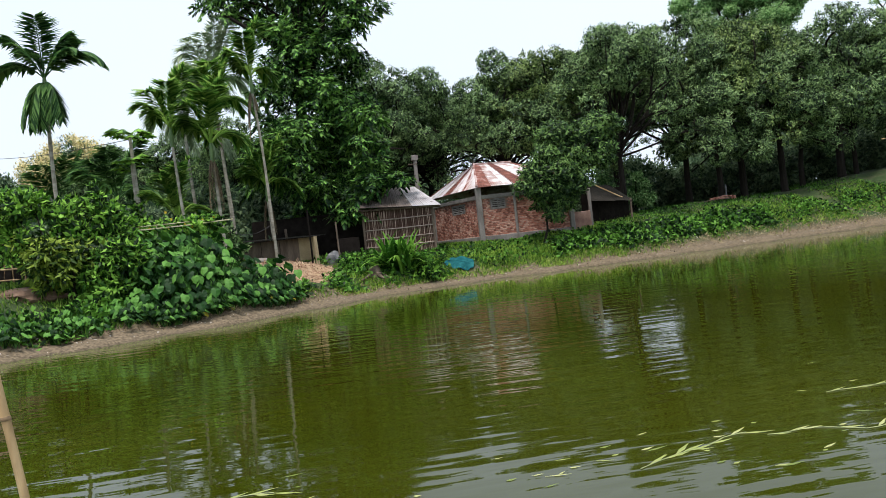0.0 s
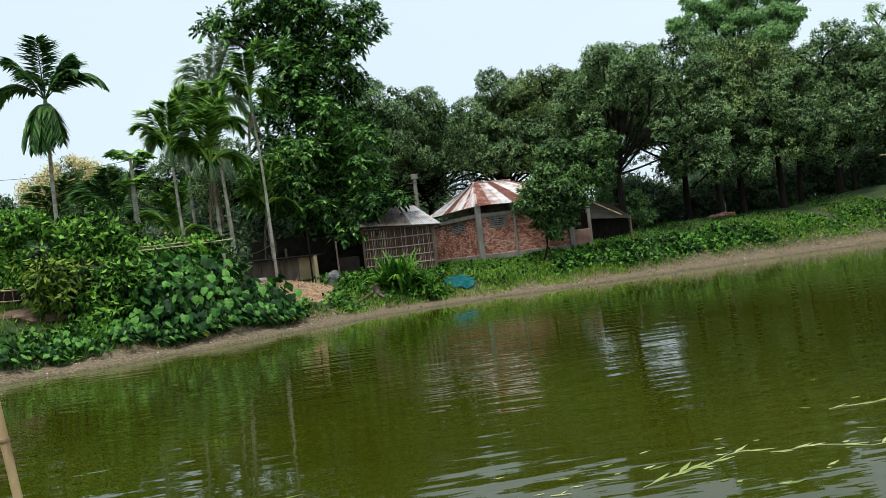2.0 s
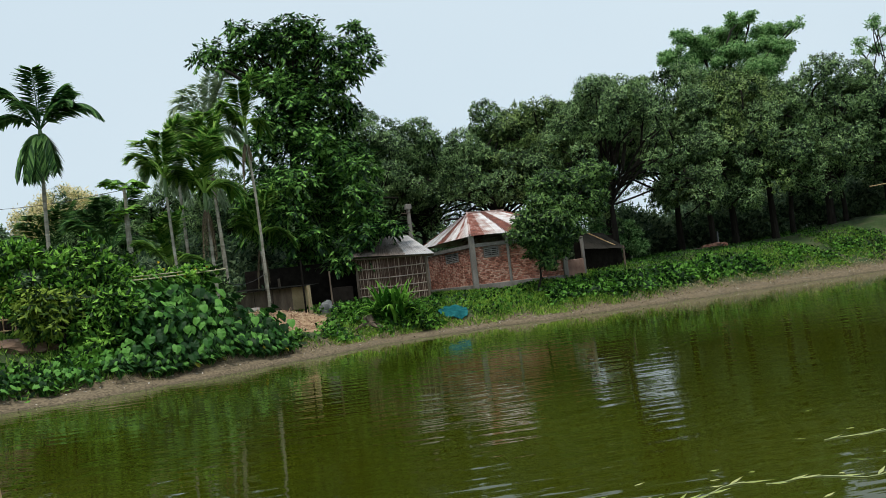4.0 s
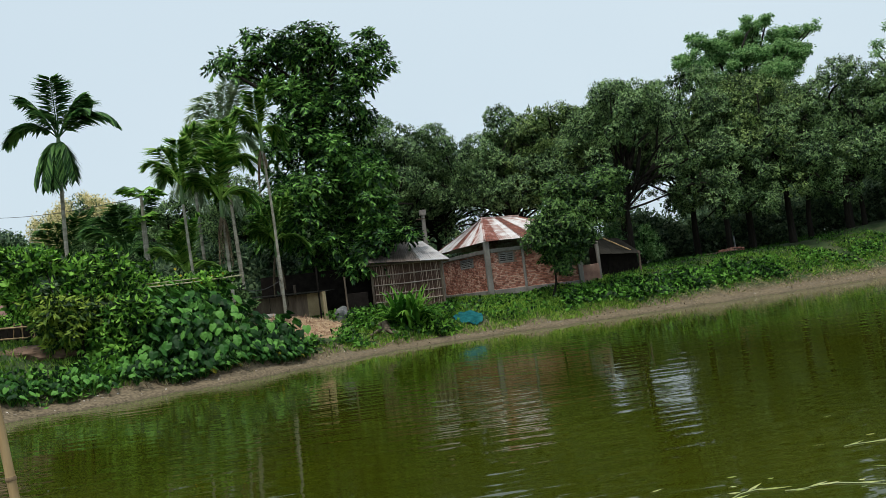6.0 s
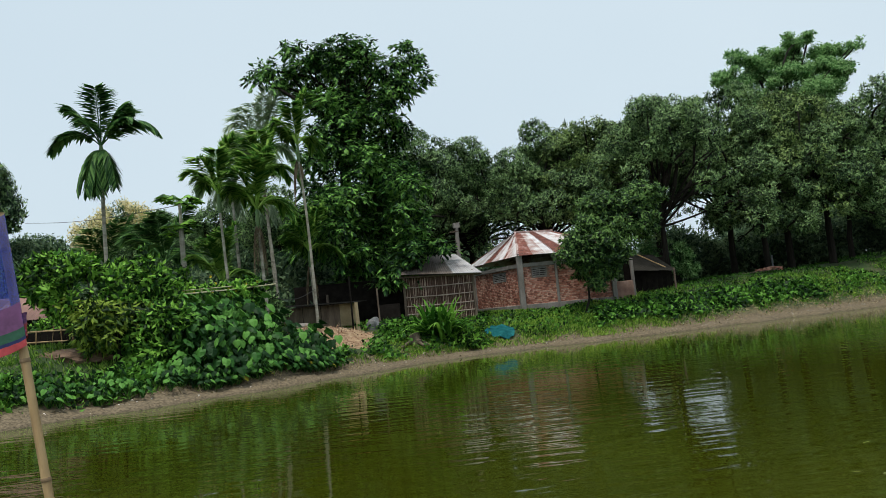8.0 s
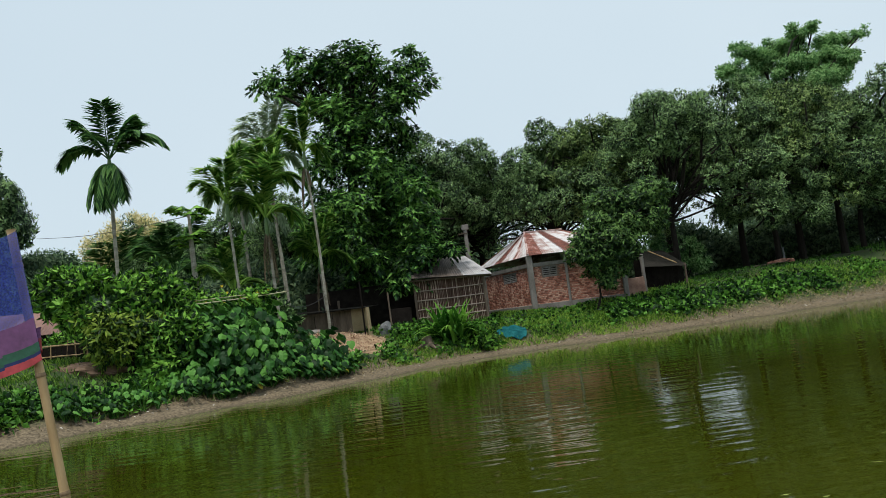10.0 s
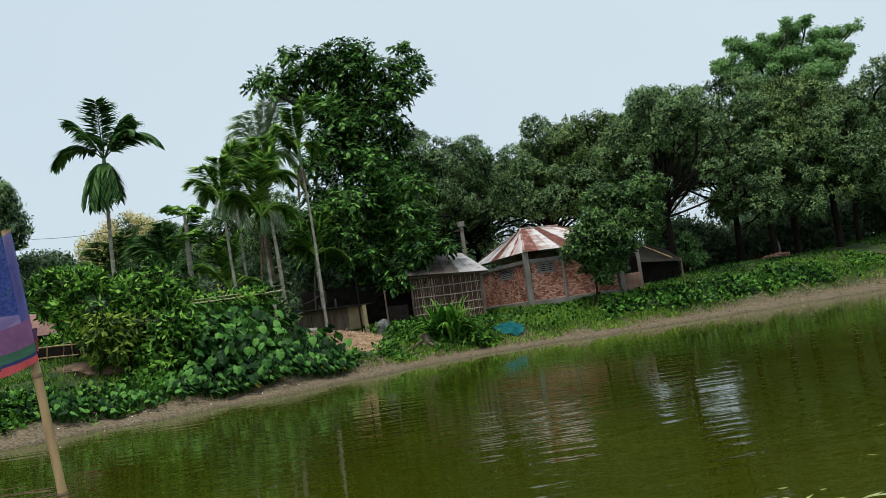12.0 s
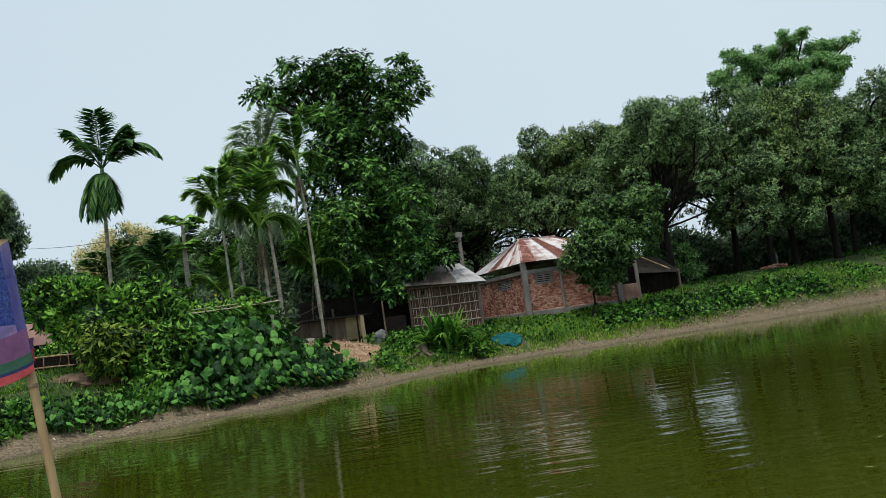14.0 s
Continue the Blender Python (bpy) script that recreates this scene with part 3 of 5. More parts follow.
BIG_LOBES = [(x, 0.9 * math.sin(3.1 * k) - (1.4 if z < 6.5 else 0), z, r, r, h) for k, (x, z, r, h) in enumerate(BIG_TIERS)]
BIG_LOBES = [(x - (0.45 if z > 12 and 0 < x < 3 else 0), y, z + max(0, min(1, (z - 10) / 2)) * (0.75 if x < -1 or x > 2.2 else 0.35), 0.86 * r, 0.86 * r, h) for x, y, z, r, _, h in BIG_LOBES]
for x, y, z, r, _, h in list(BIG_LOBES):
    a, e, q = rng.random() * 6.28, rng.uniform(-0.9, 1.0), r * rng.uniform(0.3, 0.5)
    BIG_LOBES.append((x + r * math.cos(a), y + r * 0.9 * math.sin(a), z + h * 1.2 * e, q, q, q * 0.5))
BIG_LOBES += [(3.4, -2.6, 3.1, 0.8, 0.7, 0.4), (4.4, -2.7, 3.15, 0.6, 0.5, 0.25), (2.7, -2.6, 2.4, 0.8, 0.6, 0.4), (2.1, -2.6, 1.8, 0.6, 0.6, 0.3)]
big = tree("broadleaf_tree", "tall dark green broadleaf tree with drooping leaves", BIG, BIG_LOBES, rng, 0.3, 1, 11, 8, 0.24, 0.1,
           trunk_top=(0.3, 0, 9.5), arms=10, droop=0.55, rc=0.3, inner=0.3, out=0.35, rosette=True, gaps=0.3)
part("outer_foliage", (*sprays(rng, BIG_LOBES, 9, 8, 0.38, 0.26, 0.12, inner=0.8, gaps=0.3), False), BIG, big, "drooping sprays of long leaves")
placed(big, -6.2, 38.0)

# mango trees along the embankment
mangos = []
for j, (n, w, h, z0, r, leaf, thin) in enumerate([(44, 4.2, 10.6, 2.8, 1.0, MANGO, (5.6, 0.34)), (40, 3.7, 10.0, 2.8, 0.95, MANGO_OLIVE, (5.6, 0.35)),
                                                   (36, 4.4, 11.0, 4.0, 1.0, MANGO, (6.2, 0.36)), (30, 3.2, 8.2, 1.9, 0.9, MANGO, (3.6, 0.6))]):
    rng = np.random.default_rng(40 + j)
    mangos.append(tree("mango_tree", "dense dark green mango tree on the grassy bank", leaf, dome(rng, n, w, h, z0, r), rng, 0.17, 1,
                       34.0, 9, 0.15, 0.075, group="trees along the bank", trunk_top=(0.1, 0, 4.4), droop=0.12, rc=0.25, inner=0.7, out=0.5, small=True, gaps=0.8, rosette=True, thin=thin))
MANGO_AT = [(0, 4.2, 47.5, 0.3, 1.0), (1, 7.0, 47.0, 1.9, 1.08), (2, 10.3, 44.6, 4.0, 1.0), (2, 11.6, 52.0, 2.0, 1.08), (2, 15.6, 50.0, 2.5, 1.08), (1, 19.0, 50.0, 5.1, 1.08),
            (0, 23.6, 52.0, 0.9, 0.94), (3, 21.4, 49.6, 3.3, 1.15), (0, 28.2, 54.0, 4.4, 0.86), (2, 32.6, 56.0, 5.6, 0.86), (3, 26.2, 52.0, 1.1, 1.15),
            (1, 37.4, 56.0, 2.2, 0.9), (0, -3.3, 50.5, 0.2, 1.1), (0, -0.3, 52.5, 3.9, 1.06), (3, 31.0, 53.5, 4.9, 1.1),
            (3, 16.8, 47.8, 5.5, 0.85), (3, 35.0, 53.0, 2.9, 1.05), (3, -11.0, 43.0, 1.0, 0.8), (3, -15.5, 47.0, 2.0, 0.85), (3, -20.5, 50.0, 3.0, 0.85)]
first = set()
for j, x, y, turn, size in MANGO_AT:
    if j in first:
        stand(mangos[j], x, y, turn, size)
    else:
        first.add(j)
        placed(mangos[j], x, y, turn, size)

# low undergrowth behind the trunks
rng = np.random.default_rng(60)
under = thing("undergrowth", "dark tangled undergrowth behind the tree trunks", "shrub", group="undergrowth")
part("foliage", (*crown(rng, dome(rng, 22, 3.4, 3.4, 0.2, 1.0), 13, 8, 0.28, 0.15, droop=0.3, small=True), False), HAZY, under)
for n, (x, y) in enumerate([(8.6, 60.0), (19.0, 57.0), (22.5, 58.0), (27.5, 59.0), (32.5, 61.0), (37.5, 61.0), (42.5, 59.0), (7.0, 57.0), (1.5, 58.0), (-3.5, 54.0), (-9.0, 46.0), (-13.0, 42.0), (-9.8, 40.5), (-17.0, 43.0), (-22.0, 46.0), (-5.5, 42.5), (13.4, 57.0)]):
    placed(under, x, y, 0.5) if n == 0 else stand(under, x, y, n * 1.3, 1.0, tall=0.9 + 0.25 * rng.random())

# the taller light green tree that rises behind them
rng = np.random.default_rng(71)
LIGHT_LOBES = [(x, 0.8 * math.sin(5 * x), z, r * 0.75, r * 0.75, r * 0.5) for x, z, r in
              [(-3.6, 15.6, 0.9), (-2.8, 16.5, 1.1), (-1.2, 16.2, 1.2), (0.4, 16.8, 1.2), (1.9, 17.4, 1.0), (2.6, 17.8, 0.7), (3.1, 18.1, 0.55), (1.6, 16.4, 1.5),
               (4.0, 16.8, 1.2), (5.3, 16.9, 0.9), (6.2, 16.8, 0.8), (4.3, 15.7, 1.2), (-1.0, 15.4, 1.6), (-3.0, 14.5, 1.5), (0.8, 15.0, 1.6), (2.6, 15.2, 1.5),
               (-1.0, 13.4, 2.2), (2.2, 13.2, 2.2), (0.5, 11.8, 2.4), (4.4, 14.5, 1.5), (5.0, 15.4, 1.1), (3.6, 13.6, 1.8)]]
for x, y, z, r, _, h in list(LIGHT_LOBES):
    for _ in range(3):
        a, q = rng.random() * 6.28, r * rng.uniform(0.3, 0.55)
        LIGHT_LOBES.append((x + r * 1.2 * math.cos(a), y + r * math.sin(a), z + h * rng.uniform(-1.2, 1.5), q, q, q * 0.6))
light = tree("rain_tree", "tall light green spreading tree behind the mango trees", LIGHT, LIGHT_LOBES, rng, 0.3, 1, 28, 8, 0.2, 0.1,
             trunk_top=(0, 0, 10.5), arms=14, droop=0.2, rc=0.35, out=0.3, gaps=0.3, inner=0.3, rosette=True)
placed(light, 25.6, 66.0, 0, 1.05, 0.985)

# a pale feathery tree beyond the far end of the row
rng = np.random.default_rng(75)
wisp = [(x, 0.5 * math.sin(4 * x), z, r, r, r * 0.6) for x, z, r in
        [(-2.0, 15.3, 0.5), (-1.2, 16.4, 0.6), (-0.4, 17.6, 0.6), (0.3, 18.4, 0.5), (1.0, 17.0, 0.8), (0.4, 15.6, 0.8), (2.4, 16.4, 1.0), (3.0, 14.6, 1.2), (1.4, 13.8, 1.2)]]
placed(tree("feathery_tree", "pale green feathery tree beyond the mango trees", LIGHT, wisp, rng, 0.12, 1, 12, 7, 0.3, 0.09,
            trunk_top=(0.5, 0, 11.5), droop=0.3, rc=0.4, out=0.3, gaps=0.5, inner=0.2, rosette=True), 42.6, 72.0, 0, 1.0)

# woods farther off, behind the huts and the palms
woods = []
for j in range(2):
    rng = np.random.default_rng(80 + j)
    woods.append(tree("woodland_tree", "green tree in the woods behind, its leaf colour paled for haze", HAZY, dome(rng, 28, 5.0, 9.5, 1.2, 1.5), rng, 0.25, 1,
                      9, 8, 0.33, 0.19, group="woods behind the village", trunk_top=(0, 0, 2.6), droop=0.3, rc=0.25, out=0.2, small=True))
WOODS_AT = [(0, -37, 60, 0, 0.95), (1, -31, 66, 1, 0.9), (0, -23.5, 62, 2, 0.95), (1, -18.5, 58, 3, 0.95), (0, -14.0, 56, 4, 0.98), (1, -9, 60, 5, 1.1),
            (0, -4.5, 64, 2.2, 1.1), (0, 24.5, 66, 5.2, 1.1), (1, 36, 66, 2.8, 1.05),
            (0, 44, 62, 1.6, 1.1), (1, -45, 58, 4.1, 1.0), (0, 51, 52, 3.6, 1.0), (1, -27.4, 47, 2.0, 0.82), (0, -35, 53, 1.1, 0.85), (1, -24.0, 47, 5.0, 0.58), (1, -16.0, 47, 0.4, 0.62), (0, -11.6, 45, 1.4, 0.66)]
for n, (j, x, y, turn, size) in enumerate(WOODS_AT):
    placed(woods[j], x, y, turn, size) if n < 2 else stand(woods[j], x, y, turn, size)

rng = np.random.default_rng(90)
CREAM_LOBES = [(-2.2, 0, 7.6, 1.5, 1.5, 1.3), (0.2, 0, 8.7, 1.6, 1.5, 1.3), (2.3, 0, 7.9, 1.5, 1.5, 1.2), (-0.6, -0.6, 6.6, 1.9, 1.7, 1.5), (-3.2, 0, 6.0, 1.3, 1.3, 1.2), (3.0, 0, 6.3, 1.4, 1.4, 1.2), (1.2, -0.5, 6.9, 1.5, 1.4, 1.2),
               (-1.2, 0, 8.5, 0.8, 0.8, 0.6), (1.5, 0, 8.9, 0.8, 0.8, 0.6), (-3.2, 0, 7.2, 0.7, 0.7, 0.6), (3.4, 0, 7.4, 0.7, 0.7, 0.6)]
cream = tree("blossoming_tree", "round tree covered in cream yellow blossom", YELLOW, CREAM_LOBES,
             rng, 0.2, 2, 26, 12, 0.17, 0.12, trunk_top=(0, 0, 4.6), droop=0.1, rc=0.22, small=True, gaps=0.9)
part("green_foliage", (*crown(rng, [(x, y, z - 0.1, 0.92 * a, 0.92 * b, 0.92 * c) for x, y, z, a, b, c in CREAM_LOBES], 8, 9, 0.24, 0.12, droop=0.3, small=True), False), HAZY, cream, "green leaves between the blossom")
placed(cream, -27.4, 60.0, 0, 0.96, 1.1)
rng = np.random.default_rng(91)
edge = tree("broadleaf_tree", "dark leafy tree at the village edge", MANGO, dome(rng, 22, 3.2, 11.6, 2.5, 1.3), rng, 0.26, 1, 20, 8, 0.26, 0.11,
            trunk_top=(0, 0, 4), droop=0.4, small=True, rosette=True, out=0.35)
placed(edge, -28.4, 42.0, 0, 1.0, 1.2)
# low mango bush tree against the brick house
rng = np.random.default_rng(92)
bush = tree("young_mango_tree", "leafy young mango tree against the brick wall", BUSH,
            [(0.6, 0, 1.4, 0.4, 0.4, 0.35), (-0.5, 0, 2.6, 0.7, 0.7, 0.5), (0.9, 0.1, 1.9, 0.7, 0.5, 0.4), (0.0, 0.1, 2.0, 0.5, 0.5, 0.4), (2.9, 0.6, 4.0, 0.9, 0.8, 0.7), (3.3, 1.0, 5.2, 1.0, 0.9, 0.7), (0.3, 0, 2.6, 0.9, 0.8, 0.6), (1.2, 0.2, 2.5, 0.9, 0.8, 0.6), (0.0, 0.1, 3.3, 0.8, 0.8, 0.6), (1.0, 0, 3.2, 0.9, 0.8, 0.6),
             (2.0, 0.1, 2.9, 0.7, 0.6, 0.5), (0.7, 0.3, 4.0, 0.8, 0.8, 0.6), (1.9, 0.4, 3.8, 0.9, 0.8, 0.6), (2.4, 0.8, 4.8, 1.0, 0.9, 0.7), (1.2, 0.8, 4.9, 1.0, 0.9, 0.7)],
            rng, 0.05, 3, 32, 8, 0.2, 0.085, trunk_top=(0.6, 0.3, 2.0), droop=0.4, rc=0.22, out=0.45, rosette=True, gaps=0.35, inner=0.4)
placed(bush, 4.6, 36.6)


# ---- palms ----
def frond(rng, reach, rise, fall, n, blade, width, hang, name, leaf, root, base, turn, label=""):
    """One feather leaf: an arching stalk with paired blades, growing from base towards turn."""
    t = np.linspace(0, 1, n)
    x, z = reach * (t - 0.12 * t ** 3), rise * t * 1.6 - (rise * 0.6 + fall) * t ** 2.2
    p = np.stack([x, 0 * t, z], 1)
    d = unit(np.gradient(p, axis=0))
    vs, fs = [], []
    m = n // 6
    q, nn = p[m:], n - m
    env = np.sin(np.pi * np.clip(0.12 + 0.8 * (np.arange(nn) / nn), 0, 1)) ** 0.6
    for s in (-1, 1):
        ax = d[m:] * 0.98 + np.array([0, s * 0.68, 0]) + np.stack([0 * q[:, 0], 0 * q[:, 0], -hang * (0.6 + 0.8 * rng.random(nn))], 1)
        ax += rng.normal(size=ax.shape) * 0.06
        v, f = blades(q, ax, np.array([[0, 0, 1.0]]) + d[m:] * -0.2, blade * env * (0.85 + 0.3 * rng.random(nn)), width, mid=0.35, fold=0.15, droop=hang * 0.3)
        fs.append(f + sum(len(w) for w in vs))
        vs.append(v)
    sv, sf = tube(p[::3], np.linspace(0.03, 0.006, len(p[::3])), 5)
    tri = np.array([(a, b, c) for q4 in sf if len(q4) == 4 for a, b, c in ((q4[0], q4[1], q4[2]), (q4[0], q4[2], q4[3]))])
    fs.append(tri + sum(len(w) for w in vs))
    vs.append(np.array([tuple(v) for v in sv]))
    m4 = Matrix.Translation(base) @ Matrix.Rotation(turn, 4, "Z")
    return part(name, (np.concatenate(vs), np.concatenate(fs), False), leaf, root, label, at=m4)


def palm(label, seed, x, y, top, lean, r, fronds, leaf, shaft=0.7, category="palm tree", name="areca_palm", dead=0, hang=0.5, blade=0.6, width=0.07, nuts=0):
    """A palm whose trunk runs from the ground at x, y to its crown at height top, leaning by lean metres."""
    rng = np.random.default_rng(seed)
    z0 = gz(x, y)
    root = thing(name, label, category, (x, y, z0), group="palms by the huts")
    r *= 0.6
    h = top - z0
    path, rad = [], []
    for k in range(13):
        t = k / 12
        path.append((lean[0] * t ** 1.5 + 0.03 * math.sin(5 * t + seed), lean[1] * t, -0.2 + (h + 0.2) * t))
        rad.append(r * (1.25 - 0.25 * min(1, t * 8)) * (1 - 0.25 * t) * (1.06 if k % 2 else 1.0))
    part("trunk", tube(path, rad, 9), PALM_TRUNK, root, "grey ringed trunk")
    tip = Vector(path[-1])
    if shaft:
        part("crownshaft", tube([tip, tip + Vector((0, 0, shaft * 0.5)), tip + Vector((0, 0, shaft))], [r * 1.1, r * 1.25, r * 0.7], 9), GREEN_SHAFT, root, "smooth green crownshaft")
    for j, (turn, reach, rise, fall) in enumerate(fronds):
        frond(rng, reach, rise, fall, 44 if leaf is COCO else 64 if leaf is ARECA_DARK else 48, blade, width, hang, "frond", leaf, root, tip + Vector((0, 0, shaft * (0.95 - 0.3 * (rise < 0.4)))), turn)
    for j in range(dead):
        frond(rng, 0.3, 0.05, 1.2 + 0.6 * rng.random(), 26, 0.35, 0.03, 0.9, "dead_frond", DEADFROND, root, tip + Vector((0, 0, 0.1)), rng.random() * 6.28, "withered brown hanging frond")
    if nuts:
        for v in [(0.12, -0.1, 0), (-0.1, -0.12, 0), (0.02, 0.15, 0)]:
            part("nut_stalk", tube([tip + Vector(v) * 0.5 + Vector((0, 0, -0.1)), tip + Vector(v) + Vector((0, 0, -0.4)), tip + Vector(v) * 1.3 + Vector((0, 0, -0.7))], [0.03, 0.06, 0.05], 6), DEADFROND, root, "brown hanging stalk of nuts")
    return root


def ring(rng, n, reach, rise, fall, start=0.0):
    """Fronds from upright in the heart to arching and hanging outside."""
    out = []
    for j in range(n):
        e = (j * 0.618) % 1
        out.append((start + j * 2.4 + rng.normal() * 0.2, reach * (0.55 + 0.5 * e) * (0.9 + 0.2 * rng.random()),
                    rise * (1.55 - 0.85 * e), fall * (1.5 * e - 0.25)))
    return out


r0 = np.random.default_rng(5)
palm("tall areca palm standing alone against the sky", 1, -14.3, 30.0, 8.75, (0.1, 0), 0.14,
     [(0.05, 2.45, 1.6, 1.1), (3.0, 2.5, 1.6, 1.4), (0.9, 1.5, 1.8, 0.1), (2.4, 1.8, 1.8, 0.3), (1.75, 0.5, 2.05, -0.35), (5.0, 0.7, 1.95, -0.2),
      (3.45, 1.3, 1.75, 0.1), (0.3, 1.1, 1.75, 0.05), (-0.3, 1.7, 1.3, 0.4), (-0.6, 1.0, 0.2, 1.6), (3.6, 1.0, 0.2, 1.6), (4.7, 0.7, 0.1, 1.8), (5.4, 0.9, 0.2, 1.7), (2.2, 0.9, 0.2, 1.7), (4.2, 0.8, 0.1, 1.7)],
     ARECA_DARK, nuts=1, blade=0.8, width=0.17, hang=0.6)
palm("slender areca palm with a feathery green crown", 2, -9.0, 28.5, 6.1, (-0.25, 0), 0.1, ring(r0, 10, 1.4, 1.2, 1.0), ARECA, blade=0.75, width=0.125, hang=0.45)
palm("areca palm with brown sheaths hanging under its crown", 3, -7.7, 28.5, 5.4, (-0.2, 0), 0.11, ring(r0, 12, 1.5, 1.35, 1.1), ARECA, dead=5, blade=0.8, width=0.125, hang=0.45)
palm("tall thin areca palm leaning slightly by the sheds", 4, -6.45, 31.0, 8.2, (-0.3, 0), 0.1, ring(r0, 10, 1.1, 1.2, 0.9), ARECA, dead=3, blade=0.7, nuts=1, width=0.125, hang=0.45)
palm("slim areca palm behind the others", 6, -8.5, 33.0, 7.6, (-0.25, 0), 0.1, ring(r0, 10, 1.6, 1.3, 1.1), ARECA, dead=1, blade=0.85, width=0.125, hang=0.45)
palm("grey-green coconut palm rising behind the areca palms", 7, -10.0, 38.5, 10.2, (-0.2, 0), 0.15, ring(r0, 20, 2.7, 1.7, 2.6), COCO, shaft=0.3,
     name="coconut_palm", blade=0.85, width=0.1, hang=0.5)
palm("grey-green coconut palm, lower than its neighbour", 14, -11.7, 38.8, 8.2, (-0.2, 0), 0.15, ring(r0, 20, 2.5, 1.6, 2.4), COCO, shaft=0.3,
     name="coconut_palm", blade=0.85, width=0.1, hang=0.5)
palm("short young palm among the shrubs", 8, -10.3, 31.5, 3.0, (0, 0), 0.1, ring(r0, 11, 1.5, 1.4, 0.7), ARECA, blade=0.7, width=0.125, hang=0.45)
palm("short young palm behind the shrubs", 9, -14.4, 36.0, 4.5, (0, 0), 0.12, ring(r0, 13, 2.5, 1.6, 1.2), ARECA_DARK, blade=1.0, width=0.09)
palm("young palm low in the undergrowth", 10, -17.6, 37.0, 4.2, (0, 0), 0.12, ring(r0, 12, 2.2, 1.7, 1.0), ARECA_DARK, blade=0.9, width=0.09)
palm("low palm clump beside the trunks", 12, -7.2, 33.9, 4.2, (0, 0), 0.1, ring(r0, 10, 1.5, 1.1, 1.0), ARECA, blade=0.75, dead=2, width=0.125, hang=0.45)


def papaya(x, y, top, seed, crown_r):
    rng = np.random.default_rng(seed)
    root = thing("papaya_tree", "thin papaya tree with an umbrella of lobed leaves", "tree", (x, y, gz(x, y)))
    h = top - gz(x, y)
    part("trunk", tube([(0, 0, -0.2), (0.05, 0, h * 0.5), (0, 0, h)], [0.11, 0.09, 0.06], 8), PALM_TRUNK, root)
    for j in range(13):
        a, e = j * 2.4, 0.15 + 0.6 * rng.random()
        end = Vector((math.cos(a) * crown_r * (0.6 + 0.4 * rng.random()), math.sin(a) * crown_r, e * 0.6))
        vs, fs = tube([(0, 0, 0), end * 0.6 + Vector((0, 0, 0.08)), end], [0.015, 0.012, 0.01], 4)
        tri = [(q[0], q[1], q[2]) for q in fs if len(q) == 4] + [(q[0], q[2], q[3]) for q in fs if len(q) == 4]
        b = np.linspace(-2.3, 2.3, 9) + a
        v, f = blades(np.repeat(np.array([end]), 9, 0), np.stack([np.cos(b), np.sin(b), -0.5 + 0 * b], 1), np.array([[0, 0, 1.0]]), 0.46, 0.26, fold=0.1)
        part("leaf", (np.concatenate([np.array([tuple(q) for q in vs]), v]), np.concatenate([np.array(tri), f + len(vs)]), False), SHRUB, root,
             at=Matrix.Translation((0, 0, h - 0.022 * j)))
    return root


papaya(-12.4, 33.0, 7.5, 3, 0.85)
papaya(-12.6, 33.4, 6.3, 4, 0.6)

# ---- shrubs and plants on the bank ----
rng = np.random.default_rng(120)


def shrub(label, leaf, lobes, x, y, seed, length=0.2, width=0.085, per_m2=26, droop=0.1):
    r = np.random.default_rng(seed)
    root = thing("shrub", label, "shrub", group="shrubs on the bank")
    part("stem", joined([limb((0.1 * r.normal(), 0.1 * r.normal(), -0.1), lo[:3], 0.035, 0.01, r) for lo in lobes]), BARK, root)
    part("foliage", (*crown(r, lobes, per_m2, 8, length, width, droop=droop, rc=0.18, inner=0.3, out=0.7, rosette=True, gaps=0.6), False), leaf, root)
    return placed(root, x, y)


def mass(seed, n, w, d, h, r):
    """Uneven low mound of lobes, w by d by h."""
    q = np.random.default_rng(seed)
    return [(x * w * 0.75, y * d * 0.7, h * (0.2 + 0.62 * z), r * s, r * s, r * s * 0.8)
            for x, y, z, s in zip(q.uniform(-1, 1, n), q.uniform(-1, 1, n), q.random(n), q.uniform(0.65, 1.35, n))]


shrub("large bright green leafy shrub over the bank", SHRUB, [lo for lo in mass(31, 36, 2.2, 1.0, 3.4, 0.55) if lo[2] > 1.7 or lo[0] > -0.5], -11.7, 24.0, 1, 0.24, 0.095, 27)
shrub("bright green leafy shrub with upright tips", SHRUB, mass(32, 14, 1.3, 0.7, 1.6, 0.5), -10.0, 23.6, 6, 0.21, 0.085, 26)
shrub("olive green shrub with drooping yellowish leaves", OLIVE, mass(33, 16, 1.2, 0.7, 1.9, 0.5), -10.9, 23.2, 2, 0.24, 0.085, 22, droop=0.7)
shrub("bright green shrub at the bank's edge", SHRUB, mass(34, 12, 1.3, 0.7, 1.1, 0.45), -14.9, 26.8, 3, 0.22, 0.085)
shrub("vine-covered shrub behind the bamboo rail", SHRUB, mass(35, 18, 2.0, 0.7, 2.1, 0.5), -9.2, 26.6, 4, 0.17, 0.12)
shrub("dark shrub under the tall palms", MANGO, mass(36, 16, 2.4, 0.8, 2.2, 0.7), -13.0, 29.0, 5, 0.26, 0.1)
shrub("dark green shrub between the palm trunks", MANGO, mass(37, 14, 1.8, 0.8, 2.0, 0.6), -9.6, 31.0, 7, 0.24, 0.09)
shrub("low broad-leaved plant beside the strap-leaved clump", SHRUB, mass(39, 10, 0.9, 0.5, 0.75, 0.3), -0.75, 31.4, 9, 0.26, 0.1, 22)
